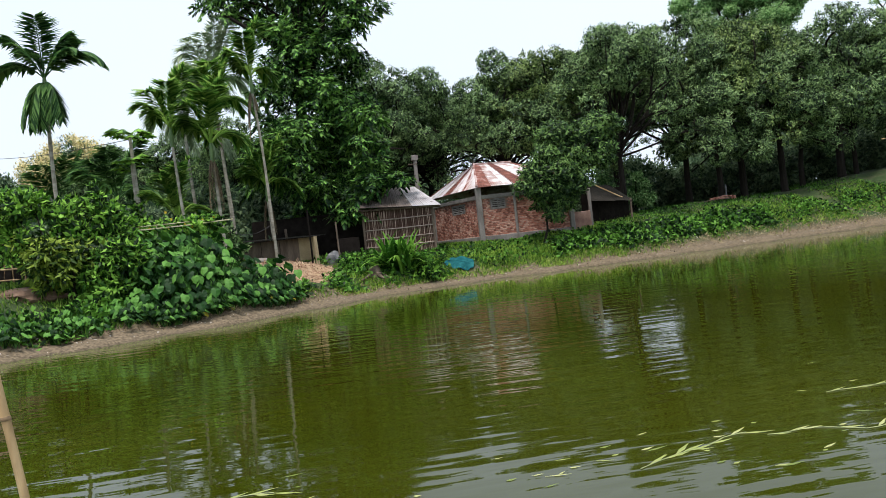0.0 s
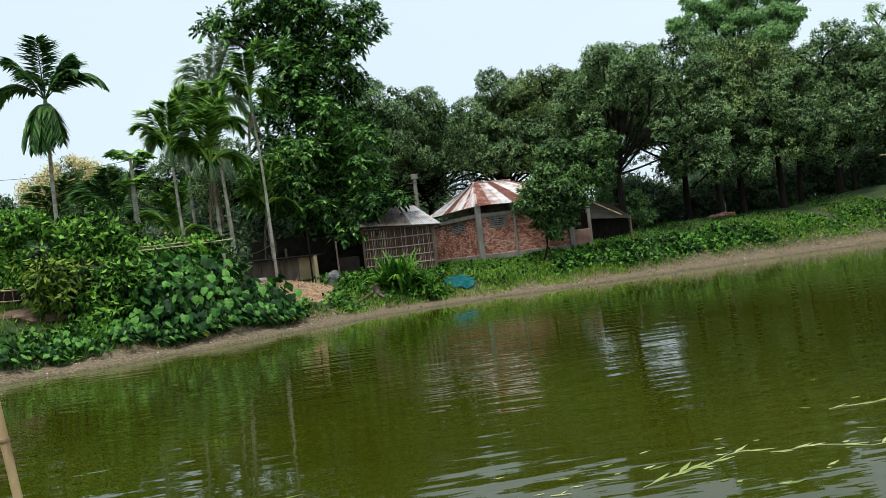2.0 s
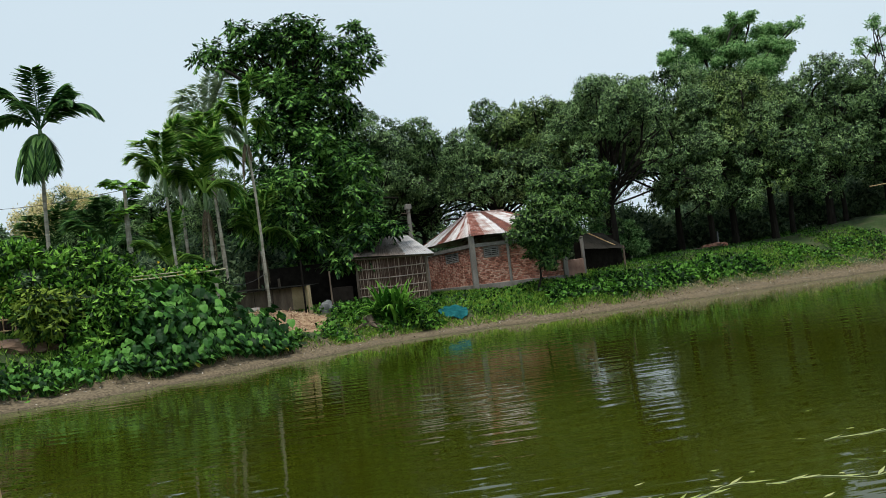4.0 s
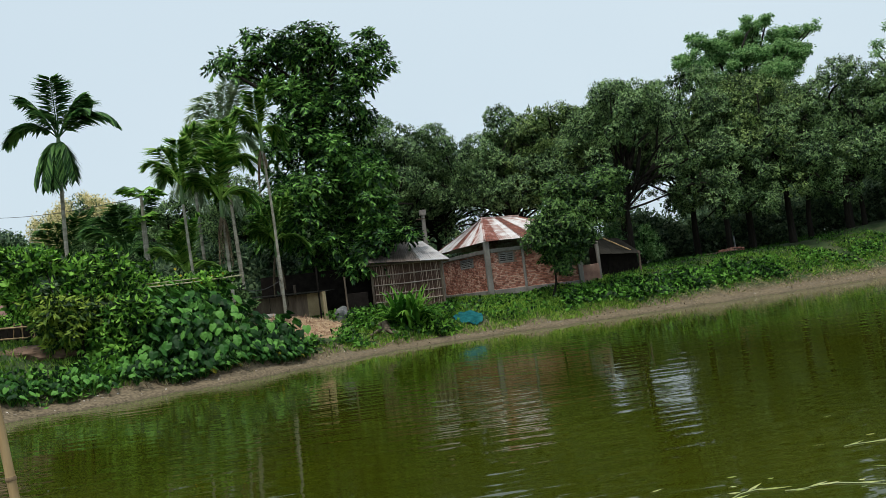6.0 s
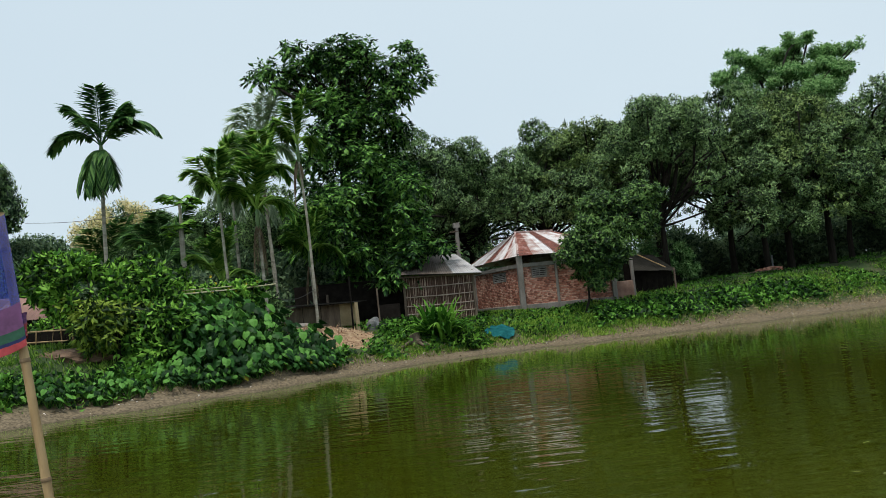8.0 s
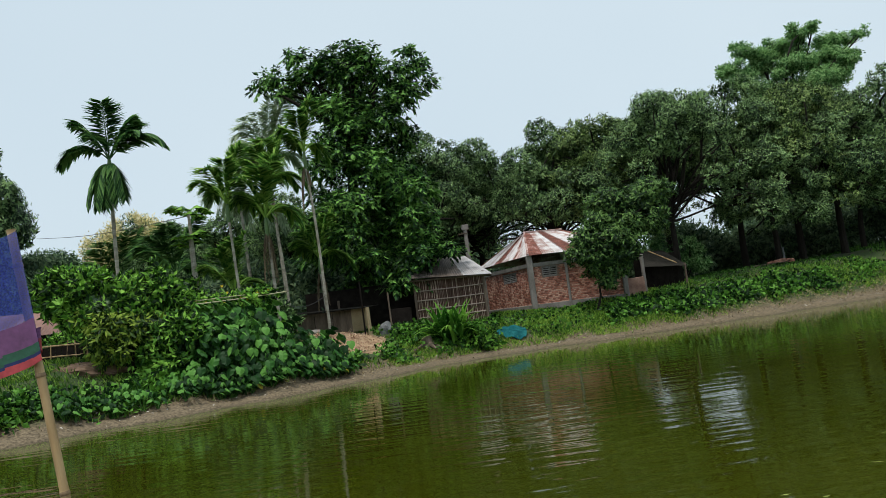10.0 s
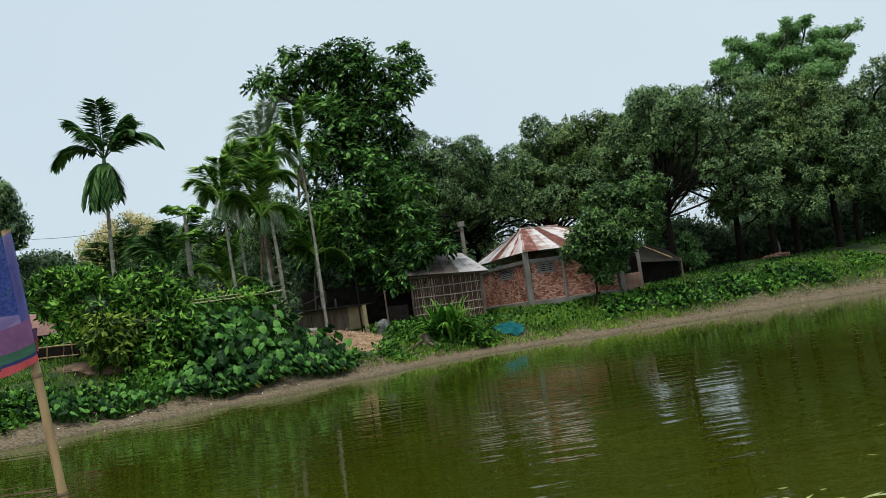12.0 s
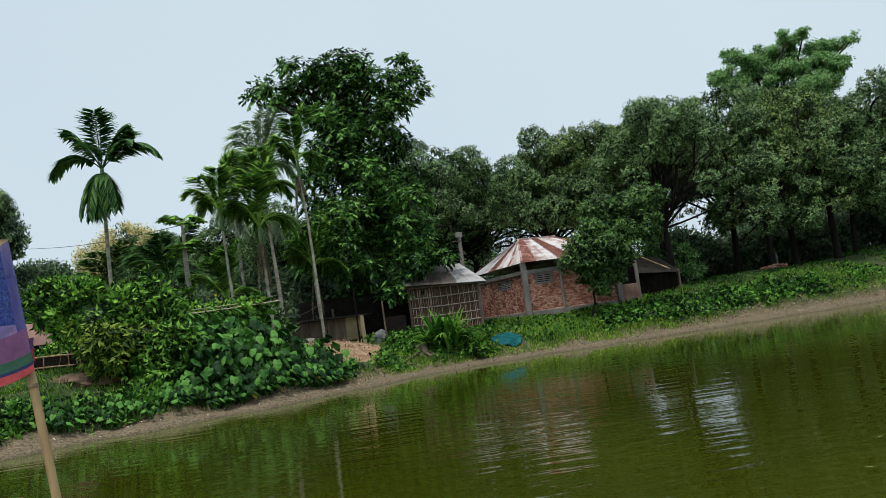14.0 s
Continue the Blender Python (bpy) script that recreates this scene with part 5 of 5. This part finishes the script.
def cattle_shelter():
    """The open shelter under the tall tree: ochre boards in front, dark tin over posts."""
    rng = np.random.default_rng(204)
    root = thing("cattle_shelter", "low open shelter with ochre boards and a dark tin roof", "shelter")
    for k, (x, w, m) in enumerate([(-8.0, 0.7, WOOD), (-7.25, 0.75, WOOD), (-6.45, 0.8, WOOD), (-5.68, 0.75, CLAY)]):
        part("board", box(bmesh.new(), (x, 33.5 + 0.01 * k, 2.02), (w, 0.05, 0.95), 0.01 * k, 0.01), m, root)
    strip_roof(root, [((-8.6, 33.1, 2.58), (-5.2, 33.0, 2.5), (-8.6, 35.6, 2.68), (-5.2, 35.6, 2.6))], 6, [SHADED_TIN], rng, label="dark tin sheet")
    for x, y, h, r, m in ((-5.24, 33.0, 2.5, 0.09, CLAY), (-5.45, 33.0, 3.6, 0.04, SHADED_DARKWOOD), (-8.3, 33.2, 2.6, 0.06, WOOD), (-6.9, 35.5, 3.0, 0.06, WOOD), (-4.35, 33.2, 3.0, 0.04, WOOD)):
        part("post", tube([(x, y, 1.0), (x - 0.03, y, h)], [r, r * 0.9], 8), m, root)
    # The black of the shaded interior is put into this wall's colour.
    part("back_wall", box(bmesh.new(), (-5.9, 36.4, 2.3), (5.4, 0.08, 2.4)), SHADED_DARKWOOD, root)
    part("side_board", box(bmesh.new(), (-4.05, 34.4, 1.9), (0.9, 0.05, 0.8), 0.1, 0.01), SHADED_DARKWOOD, root)
    return root


cattle_shelter()


def lump(name, label, category, x, y, size, material, seed, rough=0.25, z=None, detail=3):
    r = np.random.default_rng(seed)
    bm = bmesh.new()
    bmesh.ops.create_icosphere(bm, subdivisions=detail, radius=1.0)
    off = Vector(r.random(3) * 50)
    for v in bm.verts:
        v.co *= 1 + rough * noise.noise(v.co * 1.6 + off) + rough * 0.4 * noise.noise(v.co * 5 + off)
        v.co = Vector((v.co.x * size[0], v.co.y * size[1], v.co.z * size[2]))
    ob = part(name, bm, material)
    ob.location = (x, y, (gz(x, y) if z is None else z) + size[2] * 0.4)
    return tagged(ob, label, category)


def straw_patch():
    """Trampled straw and brick chips spread over the bare ground in front of the shelter."""
    bm = bmesh.new()
    bmesh.ops.create_grid(bm, x_segments=40, y_segments=40, size=1.0)
    for v in bm.verts:
        r = v.co.length
        x, y = -5.85 + v.co.x * 1.75, 30.5 + v.co.y * 2.3
        h = 0.16 * max(0, 1 - r) + 0.07 * noise.noise(Vector((x * 2.2, y * 2.2, 0))) + 0.04 * noise.noise(Vector((x * 9, y * 9, 3)))
        v.co = Vector((x, y, gz(x, y) + (0.03 + h if r < 1.0 else -0.06)))
    ob = part("chaff_mound", bm, STRAW)
    tagged(ob, "trampled reddish chaff on bare ground by the shelter", "mound")
    r = np.random.default_rng(31)
    a, q = r.random(1500) * 6.28, np.sqrt(r.random(1500)) * 0.95
    x, y = -5.85 + 1.75 * q * np.cos(a), 30.5 + 2.3 * q * np.sin(a)
    v, f = blades(np.column_stack([x, y, ground_z(x, y) + 0.08 + 0.14 * (1 - q)]), r.normal(size=(1500, 3)) * [1, 1, 0.3], np.array([[0, 0, 1.0]]), r.uniform(0.06, 0.3, 1500), r.uniform(0.015, 0.05, 1500))
    tagged(part("straw_bits", (v, f, False), surface("chips", [(0.16, 0.07, 0.045), (0.34, 0.2, 0.12), (0.5, 0.38, 0.24)], 2, 0.9, island=0.9, bump=0)), "loose straw and chips over the heap", "straw", kind="stuff")


straw_patch()
lump("soil_mound", "bare brown mound of soil on the bank", "mound", -12.3, 23.3, (1.3, 0.9, 0.3), surface("bare_soil", [(0.07, 0.04, 0.025), (0.17, 0.11, 0.07)], 3, 0.95, bump=1.0, bscale=14), 6, 0.3, z=gz(-12.3, 23.3) - 0.24)
lump("sack", "pale sack slumped on the ground", "sack", -4.6, 33.3, (0.32, 0.25, 0.35), SACK, 2)
lump("feeding_trough", "grey feeding trough on bare soil", "trough", -7.4, 32.2, (0.4, 0.2, 0.14), CONCRETE, 3, 0.08)


def stump(x, y):
    r = np.random.default_rng(9)
    root = thing("tree_stump", "cut brown tree stump with roots", "stump", (x, y, gz(x, y)))
    part("stump", tube([(0, 0, -0.1), (0, 0, 0.15), (-0.04, 0, 0.36), (-0.05, 0, 0.45)], [0.34, 0.24, 0.2, 0.16], 11), WOOD, root)
    for a in (0.2, -0.7, 2.6, 3.9, 5.2):
        part("root", tube([(0, 0, 0.18), (0.35 * math.cos(a), 0.35 * math.sin(a), 0.08), (0.75 * math.cos(a), 0.75 * math.sin(a), -0.05)], [0.12, 0.08, 0.03], 7), WOOD, root)


stump(-2.75, 31.0)


def net_heap():
    """A teal fishing net spread in the grass."""
    mat_net = surface("teal_net", [(0.004, 0.045, 0.05), (0.01, 0.085, 0.09), (0.02, 0.13, 0.13)], 4, 0.95, bump=0.6, bscale=40, spec=0.05)
    r = np.random.default_rng(5)
    bm = bmesh.new()
    bmesh.ops.create_grid(bm, x_segments=22, y_segments=16, size=1.0)
    for v in bm.verts:
        q = 1 - 0.35 * (v.co.x ** 2) * (v.co.y ** 2)
        x, y = 0.55 + v.co.x * 0.62 * q, 33.4 + v.co.y * 0.9 * q
        h = 0.1 + 0.12 * noise.noise(Vector((x * 3, y * 3, 1))) + 0.1 * (1 - v.co.length * 0.8)
        v.co = Vector((x, y, gz(x, y) + max(h, 0.02)))
    ob = part("fishing_net", bm, mat_net)
    mod = ob.modifiers.new("thick", "SOLIDIFY")
    mod.thickness = 0.02
    tagged(ob, "teal green fishing net spread on the grass", "net")


net_heap()


def utility_pole():
    root = thing("utility_pole", "grey concrete utility pole with a small box on top", "pole", (-1.12, 45.0, gz(-1.12, 45.0)))
    part("shaft", tube([(0, 0, -0.3), (0, 0, 5.25)], [0.16, 0.11], 10), CONCRETE, root)
    part("top_box", box(bmesh.new(), (0, 0, 5.15), (0.34, 0.3, 0.3), 0.3, 0.02), CONCRETE, root)
    part("bracket", box(bmesh.new(), (-0.15, -0.1, 4.8), (0.5, 0.05, 0.05), 0, 0.005), WOOD, root)


utility_pole()


def rubble_pile():
    """Old bricks, a plank and a white post left under the trees on the embankment."""
    rng = np.random.default_rng(208)
    root = thing("brick_pile", "heap of old bricks under the mango trees", "bricks")
    x0, y0 = 16.6, 47.0
    z0 = gz(x0, y0)
    for k in range(40):
        lay = k // 24
        x = x0 - 0.7 + 0.25 * (k % 6) + 0.06 * rng.normal() + 0.1 * lay
        y = y0 + 0.14 * ((k // 6) % 4) + 0.02 * rng.normal()
        part("brick", box(bmesh.new(), (x, y, z0 + 0.05 + 0.11 * lay + 0.1 * max(0, 1 - abs(k % 6 - 3) / 3)), (0.24, 0.12, 0.08), rng.normal() * 0.3, 0.006), BRICKS, root)
    tagged(part("plank", box(bmesh.new(), (15.6, 46.6, gz(15.6, 46.6) + 0.12), (2.6, 0.22, 0.05), 0.06, 0.006, tilt=-0.03), WOOD), "long weathered plank lying on the grass", "plank")
    tagged(part("marker_post", tube([(16.9, 47.2, z0 - 0.1), (16.88, 47.2, z0 + 0.95)], [0.05, 0.045], 8), SACK), "short white painted post", "post")


rubble_pile()


def drying_rod():
    root = thing("drying_rod", "pale bamboo rod tied between forked posts", "rod")
    for x in (27.6, 31.6):
        part("post", tube([(x, 47.2, gz(x, 47.2) - 0.1), (x, 47.2, 4.95 + (x - 27.6) * 0.06)], [0.05, 0.04], 7), WOOD, root)
    part("rod", tube([(26.3, 47.2, 4.85), (29.5, 47.18, 5.08), (32.2, 47.2, 5.24)], [0.03, 0.03, 0.025], 7), BAMBOO, root)


drying_rod()


def brown_hut():
    rng = np.random.default_rng(206)
    root = thing("hut", "low hut with a brown rusted tin roof", "hut")
    strip_roof(root, [((-20.0, 28.9, 3.0), (-16.2, 28.9, 2.9), (-20.0, 31.0, 3.95), (-16.6, 31.0, 3.85)),
                      ((-16.2, 33.0, 2.9), (-20.0, 33.0, 3.0), (-16.6, 31.0, 3.85), (-20.0, 31.0, 3.95))], 5, [BROWN_TIN], rng, label="brown rusted sheet")
    # Walls take a near-black colour for the shade below the eaves.
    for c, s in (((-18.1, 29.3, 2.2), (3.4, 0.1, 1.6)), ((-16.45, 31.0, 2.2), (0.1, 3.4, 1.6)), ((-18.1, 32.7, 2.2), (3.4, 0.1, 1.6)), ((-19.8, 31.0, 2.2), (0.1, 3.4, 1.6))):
        part("wall", box(bmesh.new(), c, s), SHADED_DARKWOOD, root)


brown_hut()


def fence():
    rng = np.random.default_rng(207)
    root = thing("bamboo_fence", "rough bamboo fence with thin rails", "fence")
    for x in np.arange(-15.2, -12.7, 0.42):
        y = 25.0 + 0.05 * rng.normal()
        part("stake", tube([(x, y, 1.5), (x + rng.normal() * 0.08, y, 2.42 + rng.normal() * 0.06)], [0.022, 0.018], 6), BAMBOO, root)
    for z in (2.32, 1.98):
        part("rail", tube([(-15.4, 25.0, z + 0.05), (-14.0, 24.97, z + 0.02), (-12.7, 25.0, z - 0.03)], [0.022, 0.024, 0.02], 6), BAMBOO, root)
    # Boards added behind the rails; their near-black colour stands for shade.
    for k in range(12):
        part("board", box(bmesh.new(), (-15.2 + 0.21 * k, 25.12, 1.98), (0.2, 0.02, 0.7 + 0.06 * rng.normal()), 0, 0.003), SHADED_DARKWOOD, root)


fence()


def trellis():
    root = thing("bamboo_trellis", "long bamboo rail carrying green creepers", "trellis")
    part("rail", tube([(-10.7, 24.6, 3.12), (-9.2, 25.2, 3.1), (-8.1, 25.9, 3.14), (-6.9, 26.6, 3.22)], [0.02, 0.022, 0.021, 0.018], 7), GREEN_RAIL, root)
    part("rail", tube([(-10.4, 24.8, 3.2), (-9.0, 25.36, 3.22), (-7.6, 26.22, 3.26)], [0.014, 0.015, 0.013], 6), GREEN_RAIL, root)
    for x, y in ((-10.3, 24.78), (-9.0, 25.34)):
        part("post", tube([(x, y, gz(x, y) - 0.1), (x, y, 3.2)], [0.018, 0.015], 6), GREEN_RAIL, root)


trellis()
rng = np.random.default_rng(210)
vine_c = np.stack([-10.6 + 3.2 * rng.random(1300), 24.5 + 0.35 * rng.random(1300), 3.12 + 0.15 * rng.normal(size=1300) + 0.1 * np.sin(np.arange(1300))], 1)
vine_c[:, 1] += (vine_c[:, 0] + 10.6) * 0.6
vv, vf = blades(vine_c, rng.normal(size=(1300, 3)), rng.normal(size=(1300, 3)) * 0.4 + np.array([0, -0.5, 0.9]), 0.15, 0.12)
tagged(part("creeper", (vv, vf, False), SHRUB), "leafy creeper over the bamboo rail", "creeper", kind="stuff")


fl = vine_c[::70] + np.array([0, -0.1, 0.03])
PETAL = surface("yellow_petal", [(0.6, 0.42, 0.02), (0.8, 0.62, 0.06)], 9, 0.6, bump=0, glow_through=0.3)
for x, y, z in fl:
    a = np.arange(5) * 1.2566
    v, f = blades(np.repeat([[0, 0, 0.0]], 5, 0), np.stack([np.cos(a), -0.3 + 0 * a, np.sin(a)], 1), np.array([[0, -1.0, 0.2]]), 0.055, 0.04, fold=0.1)
    tagged(part("flower", (v, f, False), PETAL, at=Matrix.Translation((x, y, z))), "small yellow creeper flower over the rail", "flower", "creeper flowers")
rng = np.random.default_rng(211)
t = rng.random(700)
cv = np.stack([-12.35 + 0.28 * rng.normal(size=700) * (1.2 - t), 32.8 + 0.25 * rng.normal(size=700), 2.0 + 2.6 * t], 1)
vv, vf = blades(cv, rng.normal(size=(700, 3)), rng.normal(size=(700, 3)) * 0.4 + np.array([0, -0.6, 0.8]), 0.2, 0.15)
tagged(part("climbing_vine", (vv, vf, False), SHRUB), "green vine climbing the papaya trunk", "creeper", kind="stuff")


def cable(pts, r=0.015):
    a, b = Vector(pts[0]), Vector(pts[1])
    path = [a.lerp(b, k / 10) - Vector((0, 0, 0.25 * math.sin(math.pi * k / 10))) for k in range(11)]
    tagged(part("cable", tube(path, [r] * 11, 5), CABLE), "thin dark overhead cable", "cable")


cable([(-29.0, 50.0, 10.0), (-12.4, 33.0, 7.3)])
cable([(-7.65, 28.6, 2.9), (-6.5, 30.9, 3.1)], 0.012)


# ---- the bamboo pole and the sheer cloth beside the camera ----
def bamboo_pole():
    root = thing("bamboo_pole", "upright bamboo pole standing in the water", "pole")
    foot, head = Vector((-2.53, 4.8, -0.7)), Vector((-2.945, 4.8, 2.62))
    d = (head - foot).normalized()
    cuts = [0.0, 0.065, 0.284, 0.503, 0.722, 0.93, 1.0]
    for a, b in zip(cuts, cuts[1:]):
        p = [foot.lerp(head, a + (b - a) * t) for t in (0, 0.03, 0.1, 0.5, 0.9, 0.97, 1)]
        cane = part("segment", tube(p, [0.0295, 0.0275, 0.0265, 0.0265, 0.0265, 0.0275, 0.0295], 14), BAMBOO, root)
        if b < 1:
            q = foot.lerp(head, b)
            part("node", tube([q - d * 0.014, q - d * 0.006, q + d * 0.003, q + d * 0.012], [0.0295, 0.032, 0.032, 0.0295], 14), NODE, cane, "raised dark node ring")
    return foot, head


def sheer_cloth(foot, head):
    m = bpy.data.materials.new("sheer_blue_cloth")
    m.use_nodes = True
    n, l = m.node_tree.nodes, m.node_tree.links
    b = n["Principled BSDF"]
    geo = n.new("ShaderNodeNewGeometry")
    nz = n.new("ShaderNodeTexNoise")
    nz.inputs["Scale"].default_value = 6
    l.new(geo.outputs["Position"], nz.inputs["Vector"])
    cr = n.new("ShaderNodeValToRGB")
    cr.color_ramp.elements[0].color, cr.color_ramp.elements[1].color = (0.015, 0.03, 0.2, 1), (0.05, 0.09, 0.48, 1)
    l.new(nz.outputs[0], cr.inputs[0])
    l.new(cr.outputs[0], b.inputs["Base Color"])
    b.inputs["Roughness"].default_value = 0.6
    tr = n.new("ShaderNodeBsdfTransparent")
    tr.inputs[0].default_value = (0.75, 0.78, 0.95, 1)
    ms = n.new("ShaderNodeMixShader")
    ms.inputs[0].default_value = 0.55
    l.new(tr.outputs[0], ms.inputs[1])
    l.new(b.outputs[0], ms.inputs[2])
    l.new(ms.outputs[0], n["Material Output"].inputs[0])
    root = thing("cloth", "sheer blue cloth with a coloured border tied to the pole", "cloth")
    d = head - foot

    def sheet(s0, s1, rows, wide, y):
        vs, fs = [], []
        cols = 24
        for i in range(rows + 1):
            for j in range(cols + 1):
                s, w = s0 + (s1 - s0) * i / rows, j / cols
                p = foot + d * s
                sag = 0.08 * w * (1 - i / rows) + 0.015 * math.sin(w * 9)
                vs.append((p.x + 0.06 - wide * w, p.y + y + 0.035 * math.sin(w * 21 + 2 * s) * min(1, w * 5), p.z - sag - 0.1 * w - 0.045 * (1 - math.exp(-7 * w))))
        for i in range(rows):
            for j in range(cols):
                q = i * (cols + 1) + j
                fs.append((q, q + 1, q + cols + 2, q + cols + 1))
        return vs, fs

    veil = part("veil", (*sheet(0.765, 0.995, 10, 1.3, -0.045), True), m, root, "sheer dark blue veil")
    for name, s0, s1, col in (("purple_band", 0.785, 0.83, (0.2, 0.08, 0.2)), ("green_band", 0.768, 0.785, (0.03, 0.12, 0.07)),
                              ("blue_band", 0.762, 0.768, (0.02, 0.03, 0.12)), ("red_band", 0.75, 0.762, (0.5, 0.07, 0.08))):
        part(name, (*sheet(s0, s1, 3, 1.3, -0.052), True), surface(name, [tuple(c * 0.6 for c in col), col], 8, 0.7, bump=0.1), veil)
    wrap = foot + d * 0.772
    for name, col, z0, z1 in (("purple_wrap", (0.2, 0.08, 0.2), 0.03, 0.1), ("red_wrap", (0.5, 0.08, 0.08), -0.045, 0.035)):
        vs, fs = [], []
        for i in range(7):
            for k in range(25):
                a, t = 2 * math.pi * k / 24, i / 6
                rr = 0.037 + 0.004 * math.sin(9 * a + 3 * t) * math.sin(math.pi * t) + (0.006 if i in (0, 6) else 0)
                vs.append(wrap + Vector((rr * math.cos(a), rr * math.sin(a), z0 + (z1 - z0) * t + 0.03 * math.cos(a))))
        for i in range(6):
            for k in range(24):
                q = i * 25 + k
                fs.append((q, q + 1, q + 26, q + 25))
        part(name, (vs, fs, True), surface(name, [tuple(c * 0.55 for c in col), col], 30, 0.8, bump=0.3, bscale=60, stretch=(1, 1, 4)), root, "border cloth wound round the pole")


foot, head = bamboo_pole()
sheer_cloth(foot, head)


# ---- floating leaves near the camera ----
def water_weed(pts, seed):
    """A pale stem lying on the water with long leaves along it."""
    r = np.random.default_rng(seed)
    root = thing("water_weed", "pale floating weed stem with long leaves on the water", "water plant", group="floating weed")
    knots = [Vector((x, y, 0.004)) for x, y in pts]
    path = []
    for a, b in zip(knots, knots[1:]):
        path += [a.lerp(b, t) + Vector((0, 0.035 * math.sin(9 * (a.lerp(b, t).x) + seed), 0)) for t in (0, 0.25, 0.5, 0.75)]
    part("stem", tube(path, [0.005] * len(path), 5), STEM, root)
    for a, b in zip(path, path[1:]):
        d = (b - a).normalized()
        for _ in range(int(r.random() < 0.6)):
            p, t = a.lerp(b, r.random()), r.normal() * 0.35
            ax = Vector((d.x * math.cos(t) - d.y * math.sin(t), d.x * math.sin(t) + d.y * math.cos(t), 0.03))
            v, f = blades(np.array([tuple(p)]), np.array([tuple(ax)]), np.array([[0, 0, 1.0]]), 0.14 + 0.16 * r.random(), 0.03 + 0.02 * r.random(), fold=0.05)
            part("leaf", (v, f, False), FLOATLEAF, root)


water_weed([(1.2, 5.62), (1.45, 5.75), (1.63, 5.9), (1.98, 6.15), (2.25, 6.2)], 1)
water_weed([(2.3, 6.12), (2.6, 6.15), (3.0, 6.0), (3.4, 6.1), (3.9, 6.0)], 2)
water_weed([(3.3, 7.2), (3.7, 7.35), (4.2, 7.3)], 3)
water_weed([(-2.0, 5.9), (-1.7, 5.95), (-1.4, 6.0)], 4)
rng = np.random.default_rng(220)
fx = np.concatenate([rng.uniform(-2.4, 1.0, 16), rng.uniform(1.0, 4.6, 34), rng.uniform(2.6, 5.5, 12)])
fy = np.concatenate([rng.uniform(5.3, 6.4, 16), rng.uniform(5.2, 6.7, 34), rng.uniform(6.8, 8.6, 12)])
fa = rng.normal(0.25, 0.35, len(fx))
fv, ff = blades(np.stack([fx, fy, 0.004 + 0 * fx], 1), np.stack([np.cos(fa), np.sin(fa), 0.02 + 0 * fa], 1), np.array([[0, 0, 1.0]]),
                rng.uniform(0.05, 0.22, len(fx)), rng.uniform(0.02, 0.04, len(fx)), fold=0.04)
tagged(part("floating_leaves", (fv, ff, False), FLOATLEAF), "scattered pale leaves floating on the pond", "leaves", kind="stuff")

# pale chips, shells and twigs washed up along the mud
rng = np.random.default_rng(230)
sp = scatter(rng, 1400, -11, 30, 0.25, 1.7)
sv, sf = blades(np.column_stack([sp, ground_z(sp[:, 0], sp[:, 1]) + 0.005]), rng.normal(size=(1400, 3)) * [1, 1, 0.3], rng.normal(size=(1400, 3)) * 0.3 + [0, 0, 1],
                rng.uniform(0.03, 0.11, 1400), rng.uniform(0.02, 0.06, 1400), fold=-0.3)
tagged(part("shore_chips", (sv, sf, False), STONE), "pale shell and stone chips on the mud", "chips", kind="stuff")
